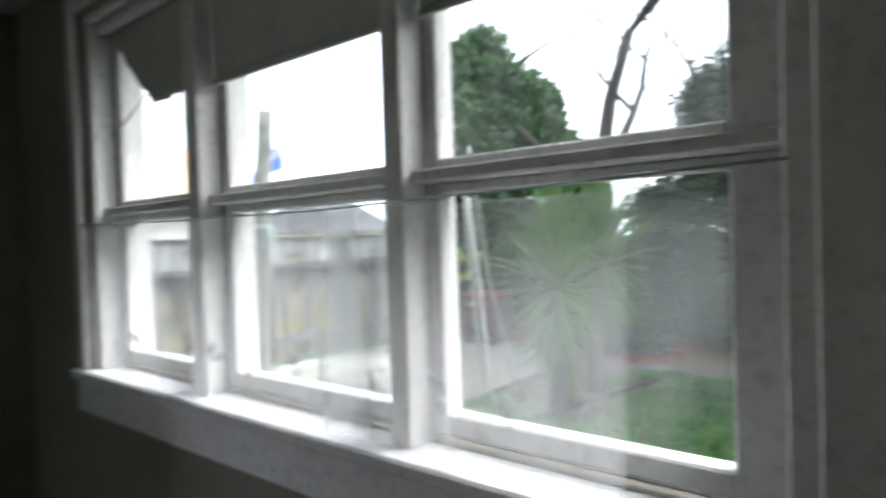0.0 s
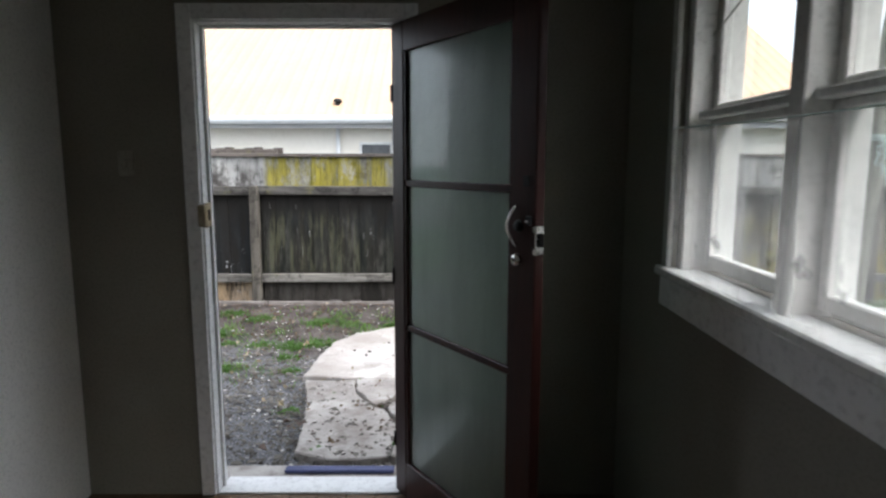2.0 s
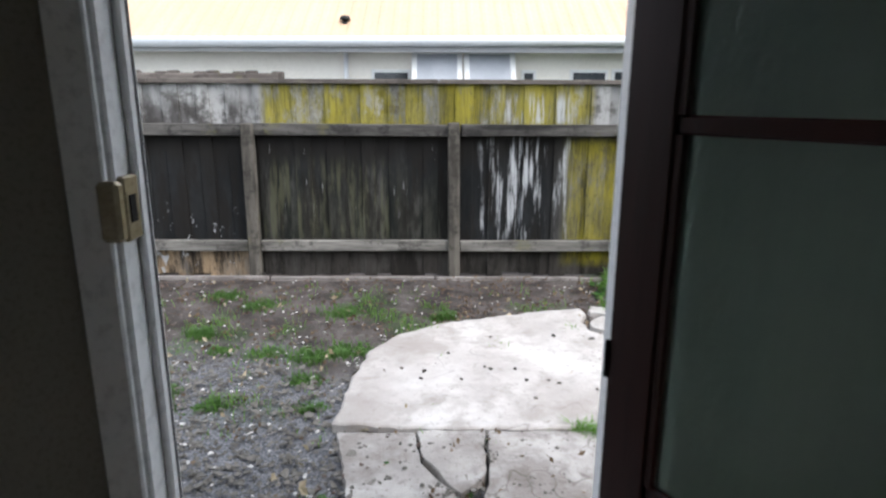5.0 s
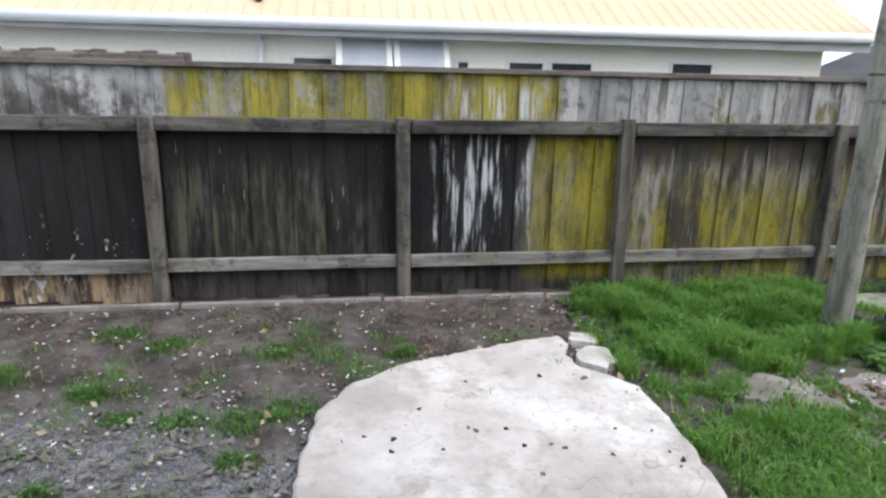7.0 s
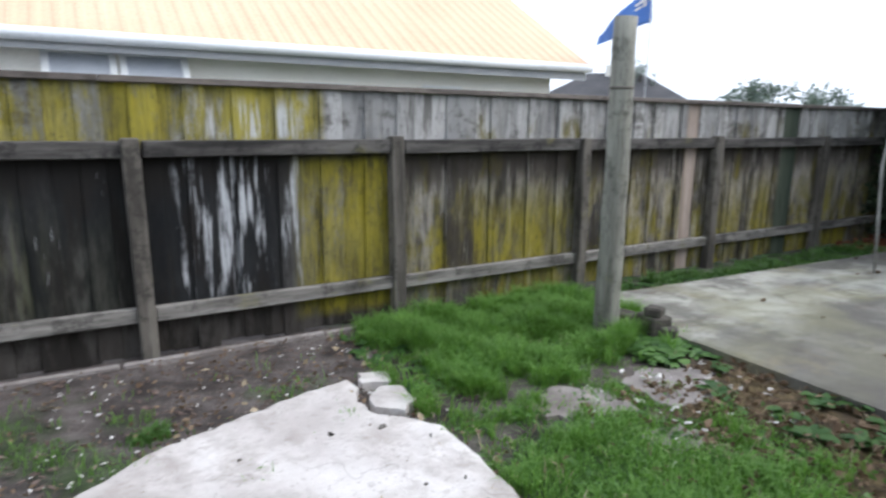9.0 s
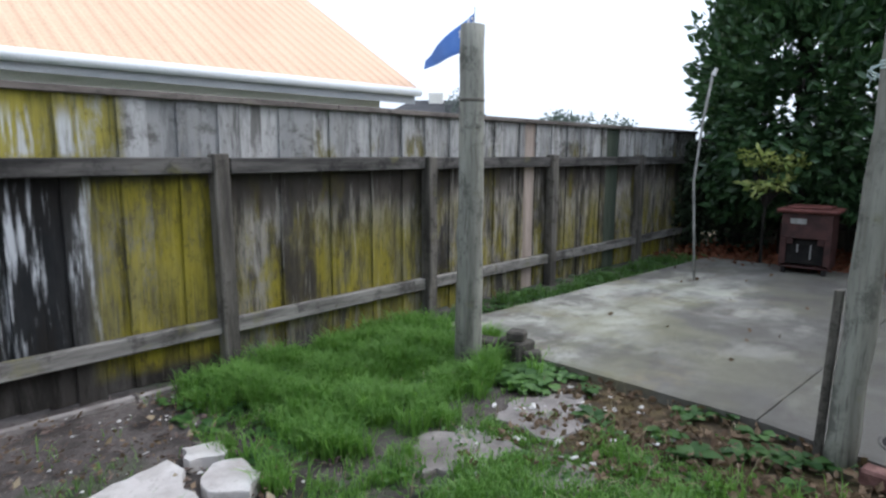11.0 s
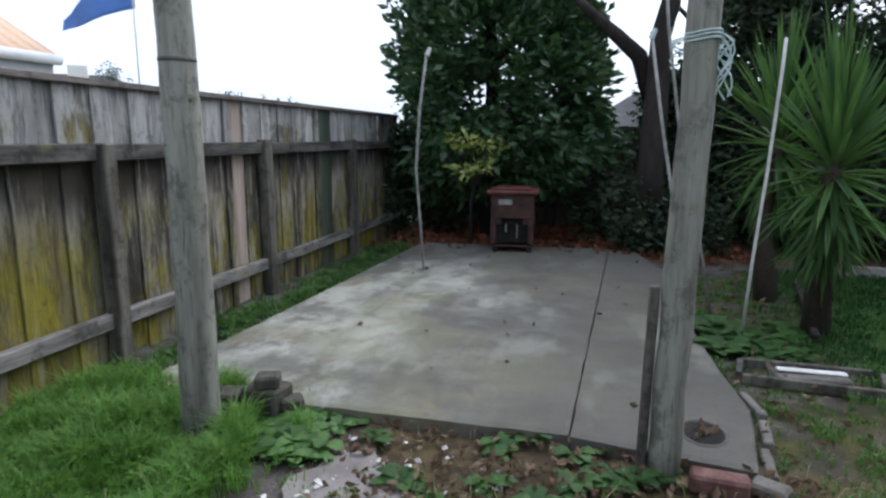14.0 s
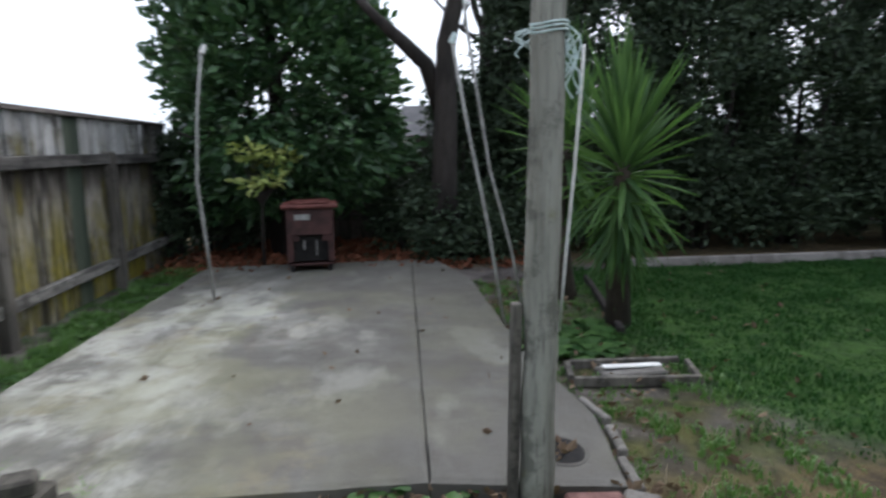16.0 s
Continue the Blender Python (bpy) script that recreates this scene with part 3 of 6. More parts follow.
def raw(name, verts, faces, material, parent=None, label="", smooth=False):
    me = bpy.data.meshes.new(name)
    me.from_pydata(verts, [], faces)
    me.materials.append(MAT[material])
    if smooth:
        me.polygons.foreach_set("use_smooth", [True] * len(me.polygons))
    ob = new(name, me)
    if parent is not None:
        ob.parent = parent
    if label:
        ob["label"] = label
    return ob


def box(lo, hi, bevel=0.0, bm=None, m=None):
    bm = bm or bmesh.new()
    c = [(a + b) / 2 for a, b in zip(lo, hi)]
    s = [max(abs(b - a), 1e-4) for a, b in zip(lo, hi)]
    made = bmesh.ops.create_cube(bm, size=1, matrix=Matrix.Translation(c) @ Matrix.Diagonal((*s, 1)))["verts"]
    if bevel:
        edges = {e for v in made for e in v.link_edges}
        made = bmesh.ops.bevel(bm, geom=list(edges), offset=min(bevel, min(s) * 0.4), segments=1, affect="EDGES")["verts"]
    if m is not None:
        bmesh.ops.transform(bm, matrix=m, verts=[v for v in made if v.is_valid])
    return bm


def empty(name, at=(0, 0, 0)):
    ob = new(name)
    ob.location = at
    return ob


def under(ob, parent):
    """Parent a world-built mesh to a thing whose origin is elsewhere."""
    ob.parent = parent
    ob.matrix_parent_inverse = Matrix.Translation(parent.location).inverted()
    return ob


def tube(points, radii, sides=8, bm=None, cap=True):
    """A tapered round limb through points."""
    bm = bm or bmesh.new()
    pts = [Vector(p) for p in points]
    rings = []
    for i, p in enumerate(pts):
        d = (pts[min(i + 1, len(pts) - 1)] - pts[max(i - 1, 0)]).normalized()
        side = d.cross(Vector((0.31, 0.87, 0.4))).normalized()
        other = d.cross(side)
        r = radii[i] if isinstance(radii, (list, tuple)) else radii
        rings.append([bm.verts.new(p + (side * math.cos(a) + other * math.sin(a)) * r) for a in (2 * math.pi * k / sides for k in range(sides))])
    for a, b in zip(rings, rings[1:]):
        for k in range(sides):
            bm.faces.new((a[k], a[(k + 1) % sides], b[(k + 1) % sides], b[k]))
    if cap:
        bm.faces.new(rings[0][::-1])
        bm.faces.new(rings[-1])
    return bm


def prism(corners, z0, z1, rough=0.0, step=0.08, seed=0):
    """A flat slab from its corners, with a broken, uneven edge."""
    rnd = random.Random(seed)
    ring = []
    for a, b in zip(corners, corners[1:] + corners[:1]):
        a, b = Vector(a), Vector(b)
        n = max(1, int((b - a).length / step))
        side = Vector((-(b - a).y, (b - a).x)).normalized()
        for k in range(n):
            ring.append(a.lerp(b, k / n) + side * (rnd.uniform(-rough, rough) if k or rough else 0))
    bm = bmesh.new()
    low = [bm.verts.new((p.x, p.y, z0)) for p in ring]
    high = [bm.verts.new((p.x, p.y, z1)) for p in ring]
    c = sum(ring, Vector((0, 0))) / len(ring)
    inner = [bm.verts.new((c.x + (p.x - c.x) * 0.985, c.y + (p.y - c.y) * 0.985, z1 + 0.008)) for p in ring]
    n = len(ring)
    for k in range(n):
        j = (k + 1) % n
        bm.faces.new((low[k], low[j], high[j], high[k]))
        bm.faces.new((high[k], high[j], inner[j], inner[k]))
    bm.faces.new(inner)
    bmesh.ops.recalc_face_normals(bm, faces=bm.faces[:])
    return bm


# ---- ground: one sheet to the horizon ----
def axis(lo, hi, step, far):
    inner = np.arange(lo, hi + step / 2, step)
    out = np.array([0.4, 1.2, 3, 8, 20, 60, far])
    return np.concatenate([(lo - out)[::-1], inner, hi + out])


def smooth(v, lo, hi):
    t = np.clip((v - lo) / (hi - lo), 0, 1)
    return t * t * (3 - 2 * t)


def ground_masks(x, y):
    """How much gravel, leaf mould, moss and turf the ground has at each place."""
    wob = np.array([noise.noise((a * 1.7, b * 1.7, 0.3)) for a, b in zip(x, y)])
    wob2 = np.array([noise.noise((a * 4.3, b * 4.3, 5.1)) for a, b in zip(x, y)])
    w = wob * 0.35 + wob2 * 0.15
    gravel = smooth(-1.75 - y + w * 1.2, -0.25, 0.3) * smooth(0.0 - x + w, -0.3, 0.2)
    lush = smooth(x + w * 1.0, 1.22, 1.65) * smooth(3.45 - x, -0.1, 0.1) * smooth(y + w * 1.2, -1.6, -1.2)
    near = smooth(x + w * 0.5, 1.1, 1.35) * smooth(-1.95 - y + w, -0.15, 0.25) * smooth(2.4 - x + w * 1.5, -0.3, 0.4)
    patchy = smooth(x + w, 1.12, 1.4) * smooth(2.55 - x + w, 0, 0.4) * smooth(-1.1 - y, 0, 0.2) * smooth(y, -2.3, -2.0) * np.clip(0.32 + wob2 * 1.9 + wob * 0.5, 0, 0.9)
    strip = smooth(x, 3.0, 3.3) * smooth(y, -0.85, -0.55) * smooth(9.0 - x, 0, 1.0) * np.clip(0.45 + wob2 * 1.6, 0.05, 0.9)
    lawn = smooth(x + w * 0.9, 2.9, 3.6) * smooth(-4.25 - y + w * 1.3, -0.15, 0.35) * smooth(7.5 - x, -0.05, 0.1)
    beyond = np.clip(smooth(y, 0.3, 1.0) + smooth(-x, 4.5, 6.0) + smooth(-y, 9.5, 12) + smooth(x, 10.6, 12), 0, 1)
    grass = np.clip(np.maximum.reduce([lush, near, patchy, strip, lawn, beyond * 0.8 * (1 - smooth(y, 0.3, 1.0) * smooth(6.0 - y, 0, 0.5))]), 0, 1)
    left = smooth(wob + wob2 * 0.9, 0.30, 0.48) * smooth(1.0 - x, 0, 0.3) * smooth(y, -2.7, -2.2) * smooth(-0.35 - y, 0, 0.3) * 0.5
    grass = np.maximum(grass, left)
    moss = smooth(x, 2.9, 3.3) * smooth(-3.45 - y, -0.1, 0.2) * smooth(7.2 - x, 0, 0.4) * (1 - lawn) * np.clip(0.75 + wob2 * 1.2, 0.2, 1)
    mould = np.maximum(smooth(x + w, 1.9, 2.3) * smooth(3.3 - x, 0, 0.2) * smooth(-1.5 - y, 0, 0.5), smooth(x, 7.6, 8.1))
    # unseen strip behind the fence made pale gravel to bounce light on the house
    gravel = np.maximum(gravel, smooth(y, 0.3, 0.6) * smooth(6.0 - y, 0, 0.5))
    return gravel, np.clip(mould, 0, 1), np.clip(moss, 0, 1), grass


def ground():
    xs, ys = axis(-4.2, 9.6, 0.06, 260), axis(-9.0, 0.3, 0.06, 260)
    gx, gy = np.meshgrid(xs, ys)
    x, y = gx.ravel(), gy.ravel()
    gravel, mould, moss, grass = ground_masks(x, y)
    z = np.array([noise.noise((a * 2.1, b * 2.1, 1.0)) * 0.018 + noise.noise((a * 9, b * 9, 2.0)) * 0.011 for a, b in zip(x, y)])
    z = z + grass * 0.012 - 0.012
    inside = smooth(-3.9 - y, 0, 0.15) * smooth(1.6 - x, 0, 0.15)
    z = z - inside * 0.10
    z = z * (smooth(x, -30, -10) * smooth(-x, -40, -15))
    nx, ny = len(xs), len(ys)
    i = np.arange(nx * ny).reshape(ny, nx)
    f = np.stack([i[:-1, :-1], i[:-1, 1:], i[1:, 1:], i[1:, :-1]], -1).reshape(-1, 4)
    ob = raw("ground", np.stack([x, y, z], -1).tolist(), f.tolist(), "ground", smooth=True)
    for name, v in (("gravel", gravel), ("mould", mould), ("moss", moss), ("grass", grass)):
        ob.data.attributes.new(name, "FLOAT", "POINT").data.foreach_set("value", v.astype(np.float32))
    return tagged(ob, "bare soil, gravel and patchy grass of a back yard", "ground", kind="structure")


ground()

# ---- the house that the walk leaves: room, door and window ----
FLOOR, HEAD = 0.05, 2.20
WALL_N, WALL_N_OUT = -4.30, -4.205
WALL_E, WALL_E_OUT = 1.20, 1.40
DOOR_L, DOOR_R = -0.67, 0.185
WIN_N, WIN_S, WIN_B, WIN_T = -4.87, -6.99, 1.235, 2.42
CEIL, WALL_W, WALL_S = 2.56, -1.28, -9.2


def structure(name, bm, material, label, category):
    return tagged(part(name, bm, material), label, category, kind="structure")


bm = box((WALL_W, WALL_N, 0.0), (DOOR_L - 0.03, WALL_N_OUT, CEIL))
box((DOOR_R + 0.05, WALL_N, 0.0), (WALL_E, WALL_N_OUT, CEIL), bm=bm)
box((DOOR_L - 0.03, WALL_N, HEAD + 0.03), (DOOR_R + 0.05, WALL_N_OUT, CEIL), bm=bm)
structure("wall_north", bm, "plaster", "grey-green painted wall round the back door, darkened as backlit", "wall")
bm = box((WALL_E, WALL_S, 0.0), (WALL_E_OUT, WIN_S, CEIL))
box((WALL_E, WIN_N, 0.0), (WALL_E_OUT, WALL_N_OUT, CEIL), bm=bm)
box((WALL_E, WIN_S, 0.0), (WALL_E_OUT, WIN_N, WIN_B), bm=bm)
box((WALL_E, WIN_S, WIN_T), (WALL_E_OUT, WIN_N, CEIL), bm=bm)
structure("wall_east", bm, "plaster", "grey-green painted wall with a wide window, darkened as backlit", "wall")
structure("wall_west", box((WALL_W - 0.15, WALL_S, 0.0), (WALL_W, WALL_N_OUT, CEIL)), "cream", "plain painted side wall of the room, lightened for window light", "wall")
structure("wall_south", box((WALL_W - 0.15, WALL_S - 0.15, 0.0), (WALL_E_OUT, WALL_S, CEIL)), "cream", "plain unseen back wall of the room, pale to bounce light", "wall")
structure("ceiling", box((WALL_W - 0.15, WALL_S - 0.15, CEIL), (WALL_E_OUT + 0.3, WALL_N_OUT + 0.39, CEIL + 0.12)), "ceiling", "plain painted ceiling of the room", "ceiling")
floor_ob = tagged(empty("floor", (0, 0, FLOOR)), "dark worn timber board floor", "floor", kind="structure")
xw = WALL_W
while xw < WALL_E - 0.001:
    x1 = min(xw + 0.135, WALL_E)
    under(part("board", box((xw + 0.0015, WALL_S, FLOOR - 0.03), (x1 - 0.0015, WALL_N, FLOOR), 0.002), "floor"), floor_ob)
    xw = x1
# door lining, architrave, threshold
frame_ob = tagged(empty("door_frame", (DOOR_L, WALL_N, FLOOR)), "chipped white painted timber door frame", "door frame", kind="structure")
OUT = WALL_N_OUT + 0.02
for nm, lo, hi in (
    ("jamb", (DOOR_L - 0.03, WALL_N - 0.004, 0.04), (DOOR_L, OUT, HEAD)),
    ("jamb", (DOOR_R, WALL_N + 0.062, 0.04), (DOOR_R + 0.05, OUT, HEAD)),
    ("rebate", (DOOR_R + 0.03, WALL_N - 0.004, 0.04), (DOOR_R + 0.05, WALL_N + 0.060, HEAD)),
    ("head_jamb", (DOOR_L - 0.03, WALL_N - 0.004, HEAD), (DOOR_R + 0.05, OUT, HEAD + 0.03)),
    ("stop", (DOOR_L, WALL_N + 0.048, 0.062), (DOOR_L + 0.014, WALL_N + 0.072, HEAD)),
    ("head_stop", (DOOR_L + 0.014, WALL_N + 0.048, HEAD - 0.014), (DOOR_R - 0.002, WALL_N + 0.072, HEAD)),
    ("architrave", (DOOR_L - 0.075, WALL_N - 0.02, FLOOR), (DOOR_L - 0.008, WALL_N - 0.005, HEAD + 0.075)),
    ("architrave", (DOOR_R + 0.045, WALL_N - 0.02, FLOOR), (DOOR_R + 0.10, WALL_N - 0.005, HEAD + 0.075)),
    ("head_architrave", (DOOR_L - 0.008, WALL_N - 0.02, HEAD + 0.008), (DOOR_R + 0.045, WALL_N - 0.005, HEAD + 0.075)),
    ("outer_trim", (DOOR_L - 0.09, WALL_N_OUT, 0.06), (DOOR_L - 0.032, OUT + 0.012, HEAD + 0.09)),
    ("outer_trim", (DOOR_R + 0.052, WALL_N_OUT, 0.06), (DOOR_R + 0.11, OUT + 0.012, HEAD + 0.09)),
    ("threshold", (DOOR_L, WALL_N - 0.006, 0.0), (DOOR_R, OUT + 0.03, 0.062)),
):
    under(part(nm, box(lo, hi, 0.004), "oldwhite"), frame_ob)
under(part("weather_strip", box((DOOR_L + 0.002, WALL_N + 0.074, 0.16), (DOOR_L + 0.010, WALL_N + 0.090, HEAD - 0.02), 0.002), "blackplastic", label="dark rubber weather strip"), frame_ob)
keep = under(part("strike_plate", box((DOOR_L, WALL_N + 0.0, 1.32), (DOOR_L + 0.012, WALL_N + 0.05, 1.43), 0.003), "brass", label="tarnished brass latch keep"), frame_ob)
under(part("keep_box", box((DOOR_L - 0.02, WALL_N - 0.032, 1.325), (DOOR_L + 0.016, WALL_N - 0.006, 1.425), 0.006), "brass"), frame_ob)
under(part("keep_slot", box((DOOR_L + 0.012, WALL_N + 0.012, 1.352), (DOOR_L + 0.0145, WALL_N + 0.032, 1.398)), "soot"), frame_ob)

# light switch beside the door
sw = tagged(empty("light_switch", (-1.0, WALL_N, 1.6)), "cream plastic light switch on the wall", "light switch")
under(part("plate", box((-1.035, WALL_N - 0.009, 1.545), (-0.965, WALL_N, 1.66), 0.004), "switchplate"), sw)
under(part("rocker", box((-1.008, WALL_N - 0.016, 1.585), (-0.992, WALL_N - 0.009, 1.62), 0.003), "switchplate"), sw)


# ---- the door leaf: dark wood, three obscure panes, standing open ----
def door_leaf():
    w, h, t = 0.93, HEAD - 0.075, 0.042
    ob = empty("door_1")
    z0 = 0.0
    for a, b in ((0, 0.095), (w - 0.125, w)):
        part("stile", box((a, -t / 2, z0), (b, t / 2, h), 0.004), "door", ob)
    rails = [("bottom_rail", 0.0, 0.17), ("glazing_bar", 0.795, 0.825), ("glazing_bar", 1.435, 1.465), ("top_rail", h - 0.125, h)]
    for nm, a, b in rails:
        thick = t / 2 if b - a > 0.1 else t * 0.3
        part(nm, box((0.095, -thick, a), (w - 0.125, thick, b), 0.004), "door", ob)
    for a, b in ((0.17, 0.795), (0.825, 1.435), (1.465, h - 0.125)):
        pane = part("pane", box((0.096, -0.003, a), (w - 0.126, 0.003, b)), "frosted", ob, "obscure rippled glass pane")
        pane.visible_shadow = False
        bm = box((0.095, -0.016, a), (0.107, 0.016, b))
        box((w - 0.137, -0.016, a), (w - 0.125, 0.016, b), bm=bm)
        part("glazing_bead", bm, "door", ob)
    # pull handle, cylinder and rim lock on the room side
    for side in (-1,):
        s = side * t / 2
        pts = [(w - 0.088 - 0.014 * math.sin(math.pi * i / 10), s + side * (0.004 + 0.028 * math.sin(math.pi * i / 10)), 1.262 + 0.135 * i / 10) for i in range(11)]
        part("pull_handle", tube(pts, 0.0065, 8), "chrome", ob, "curved chrome pull handle", True)
        lock = part("cylinder_lock", tube([(w - 0.085, s, 1.215), (w - 0.085, s + side * 0.014, 1.215)], [0.021, 0.018], 18), "chrome", ob, "round chrome key cylinder", True)
        part("keyhole", tube([(w - 0.085, s + side * 0.0142, 1.215), (w - 0.085, s + side * 0.016, 1.215)], 0.007, 10), "soot", lock)
        part("snib", box((w - 0.036, s + side * 0.014, 1.335), (w - 0.012, s, 1.366), 0.003), "blackmetal", ob)
        part("snib_plate", box((w - 0.034, s + side * 0.0155, 1.345), (w - 0.018, s + side * 0.0145, 1.352)), "chrome", ob, "small worn chrome plate")
        part("thumb_turn", tube([(w - 0.078, s, 1.330), (w - 0.078, s + side * 0.012, 1.330)], [0.021, 0.017], 14), "blackmetal", ob, "dark round thumb turn", True)
        part("latch_plate", box((w - 0.06, s + side * 0.003, 1.460), (w - 0.03, s, 1.495), 0.002), "blackmetal", ob)
    face = part("rim_latch", box((w, -0.024, 1.240), (w + 0.007, 0.012, 1.335), 0.002), "chrome", ob, "worn chrome latch plate on the door edge")
    part("latch_lip", box((w - 0.001, -0.031, 1.240), (w + 0.018, -0.025, 1.262), 0.002), "chrome", face)
    part("latch_lip", box((w - 0.001, -0.031, 1.313), (w + 0.018, -0.025, 1.335), 0.002), "chrome", face)
    part("bolt", box((w + 0.008, -0.016, 1.266), (w + 0.015, 0.006, 1.309), 0.002), "soot", face)
    for z in (0.22, 1.0, 1.8):
        part("hinge", tube([(0.0, -t / 2 - 0.002, z), (0.0, -t / 2 - 0.002, z + 0.07)], 0.005, 8), "blackmetal", ob)
    ob.matrix_world = pose(DOOR_R - 0.001, WALL_N + 0.026, 0.07, 0, 0, -56.0)
    return tagged(ob, "open dark varnished wooden door with three obscure glass panes", "door", kind="structure")


door_leaf()


# ---- the three-light window ----
def window():
    ob = tagged(empty("window_1", (WALL_E, WIN_S, WIN_B)), "white painted three-light timber window with dusty panes", "window", kind="structure")
    x0, x1 = 1.22, 1.40
    gx = 1.315
    lights = [(-4.955, -5.465), (-5.60, -6.215), (-6.335, -6.865)]
    zs = [(1.295, 1.730), (1.800, 2.36)]
    edge = [WIN_N] + [e for pair in lights for e in pair] + [WIN_S]
    add = lambda nm, lo, hi, mat="windowpaint", bv=0.004, label="": under(part(nm, box(lo, hi, bv), mat, label=label), ob)
    add("side_frame", (x0, WIN_N - 0.045, WIN_B), (x1, WIN_N, WIN_T))
    add("side_frame", (x0, WIN_S, WIN_B), (x1, WIN_S + 0.045, WIN_T))
    add("head_frame", (x0, WIN_S + 0.045, WIN_T - 0.03), (x1, WIN_N - 0.045, WIN_T))
    for a, b in ((-5.50, -5.565), (-6.25, -6.30)):
        add("mullion", (x0 + 0.005, b, WIN_B), (x1 - 0.005, a, WIN_T - 0.03))
    for (n, s), full in zip(lights, ((WIN_N - 0.045, -5.50), (-5.565, -6.25), (-6.30, WIN_S + 0.045))):
        add("transom", (x0 + 0.03, full[1], 1.752), (x1 - 0.01, full[0], 1.778))
        for (zb, zt), outer in zip(zs, ((WIN_B + 0.02, 1.752), (1.778, WIN_T - 0.03))):
            sash = add("sash", (gx - 0.02, n, outer[0]), (gx + 0.02, full[0], outer[1]))
            add("sash", (gx - 0.02, full[1], outer[0]), (gx + 0.02, s, outer[1]))
            add("sash_rail", (gx - 0.02, s, outer[0]), (gx + 0.02, n, zb))
            add("sash_rail", (gx - 0.02, s, zt), (gx + 0.02, n, outer[1]))
            pane = add("pane", (gx - 0.002, s, zb), (gx + 0.002, n, zt), "pane" if zb < 1.5 and n > -6.3 else "cleanpane", 0.0, "dusty glass pane" if zb < 1.5 else "")
            pane.visible_shadow = False
    sill = add("window_sill", (WALL_E - 0.035, WIN_S - 0.07, WIN_B - 0.028), (gx - 0.03, WIN_N + 0.07, WIN_B + 0.004), "white", 0.006, "white painted sill board")
    add("apron", (WALL_E - 0.016, WIN_S - 0.03, WIN_B - 0.14), (WALL_E, WIN_N + 0.06, WIN_B - 0.028), "oldwhite")
    add("outer_sill", (gx + 0.022, WIN_S, WIN_B - 0.02), (WALL_E_OUT + 0.06, WIN_N, WIN_B + 0.018), "white")
    add("architrave", (WALL_E - 0.018, WIN_N - 0.005, WIN_B + 0.005), (WALL_E, WIN_N + 0.045, WIN_T + 0.08))
    add("architrave", (WALL_E - 0.018, WIN_S - 0.075, WIN_B + 0.005), (WALL_E, WIN_S + 0.005, WIN_T + 0.08))
    add("head_architrave", (WALL_E - 0.018, WIN_S + 0.005, WIN_T + 0.005), (WALL_E, WIN_N - 0.005, WIN_T + 0.08))
    return ob


window()


# ---- roller blinds, the first one torn ----
def blind(n, s, drop, torn=False):
    ob = tagged(empty("roller_blind", (1.26, n, WIN_T - 0.05)), "torn faded grey-green roller blind, half down" if torn else "faded grey-green cloth roller blind, partly drawn down", "blind", "roller blinds")
    under(part("roller", tube([(1.255, n, WIN_T - 0.05), (1.255, s, WIN_T - 0.05)], 0.019, 12), "white", smooth=True), ob)
    x = 1.274
    cols, rows = 16, 12
    verts, faces = [], []
    for i in range(cols + 1):
        u = i / cols
        d = drop
        if torn:
            d = drop * min(1.0, 0.10 + u * 1.75) if u < 0.52 else drop * (1.0 - 0.05 * (u - 0.52))
            d += 0.006 * math.sin(u * 40)
        for j in range(rows + 1):
            v = j / rows
            verts.append((x + 0.006 * math.sin(u * 9 + v * 2) * v + (0.02 * v * (1 - u) if torn else 0), n + (s - n) * u, WIN_T - 0.05 - d * v))
    for i in range(cols):
        for j in range(rows):
            a = i * (rows + 1) + j
            faces.append((a, a + 1, a + rows + 2, a + rows + 1))
    cloth = raw("cloth", verts, faces, "blind", smooth=True)
    mod = cloth.modifiers.new("thickness", "SOLIDIFY")
    mod.thickness = 0.0015
    under(cloth, ob)
    if torn:
        under(part("thread", tube([(x, n + (s - n) * 0.02, WIN_T - 0.40), (x, n + (s - n) * 0.25, WIN_T - 0.355), (x, n + (s - n) * 0.5, WIN_T - 0.30)], 0.003, 5), "blind"), ob)
    else:
        under(part("hem_bar", box((x - 0.006, s, WIN_T - 0.05 - drop - 0.012), (x + 0.006, n, WIN_T - 0.05 - drop + 0.004), 0.003), "blind"), ob)


blind(-4.93, -5.49, 0.285, True)
blind(-5.575, -6.24, 0.285)
blind(-6.31, -6.93, 0.285)


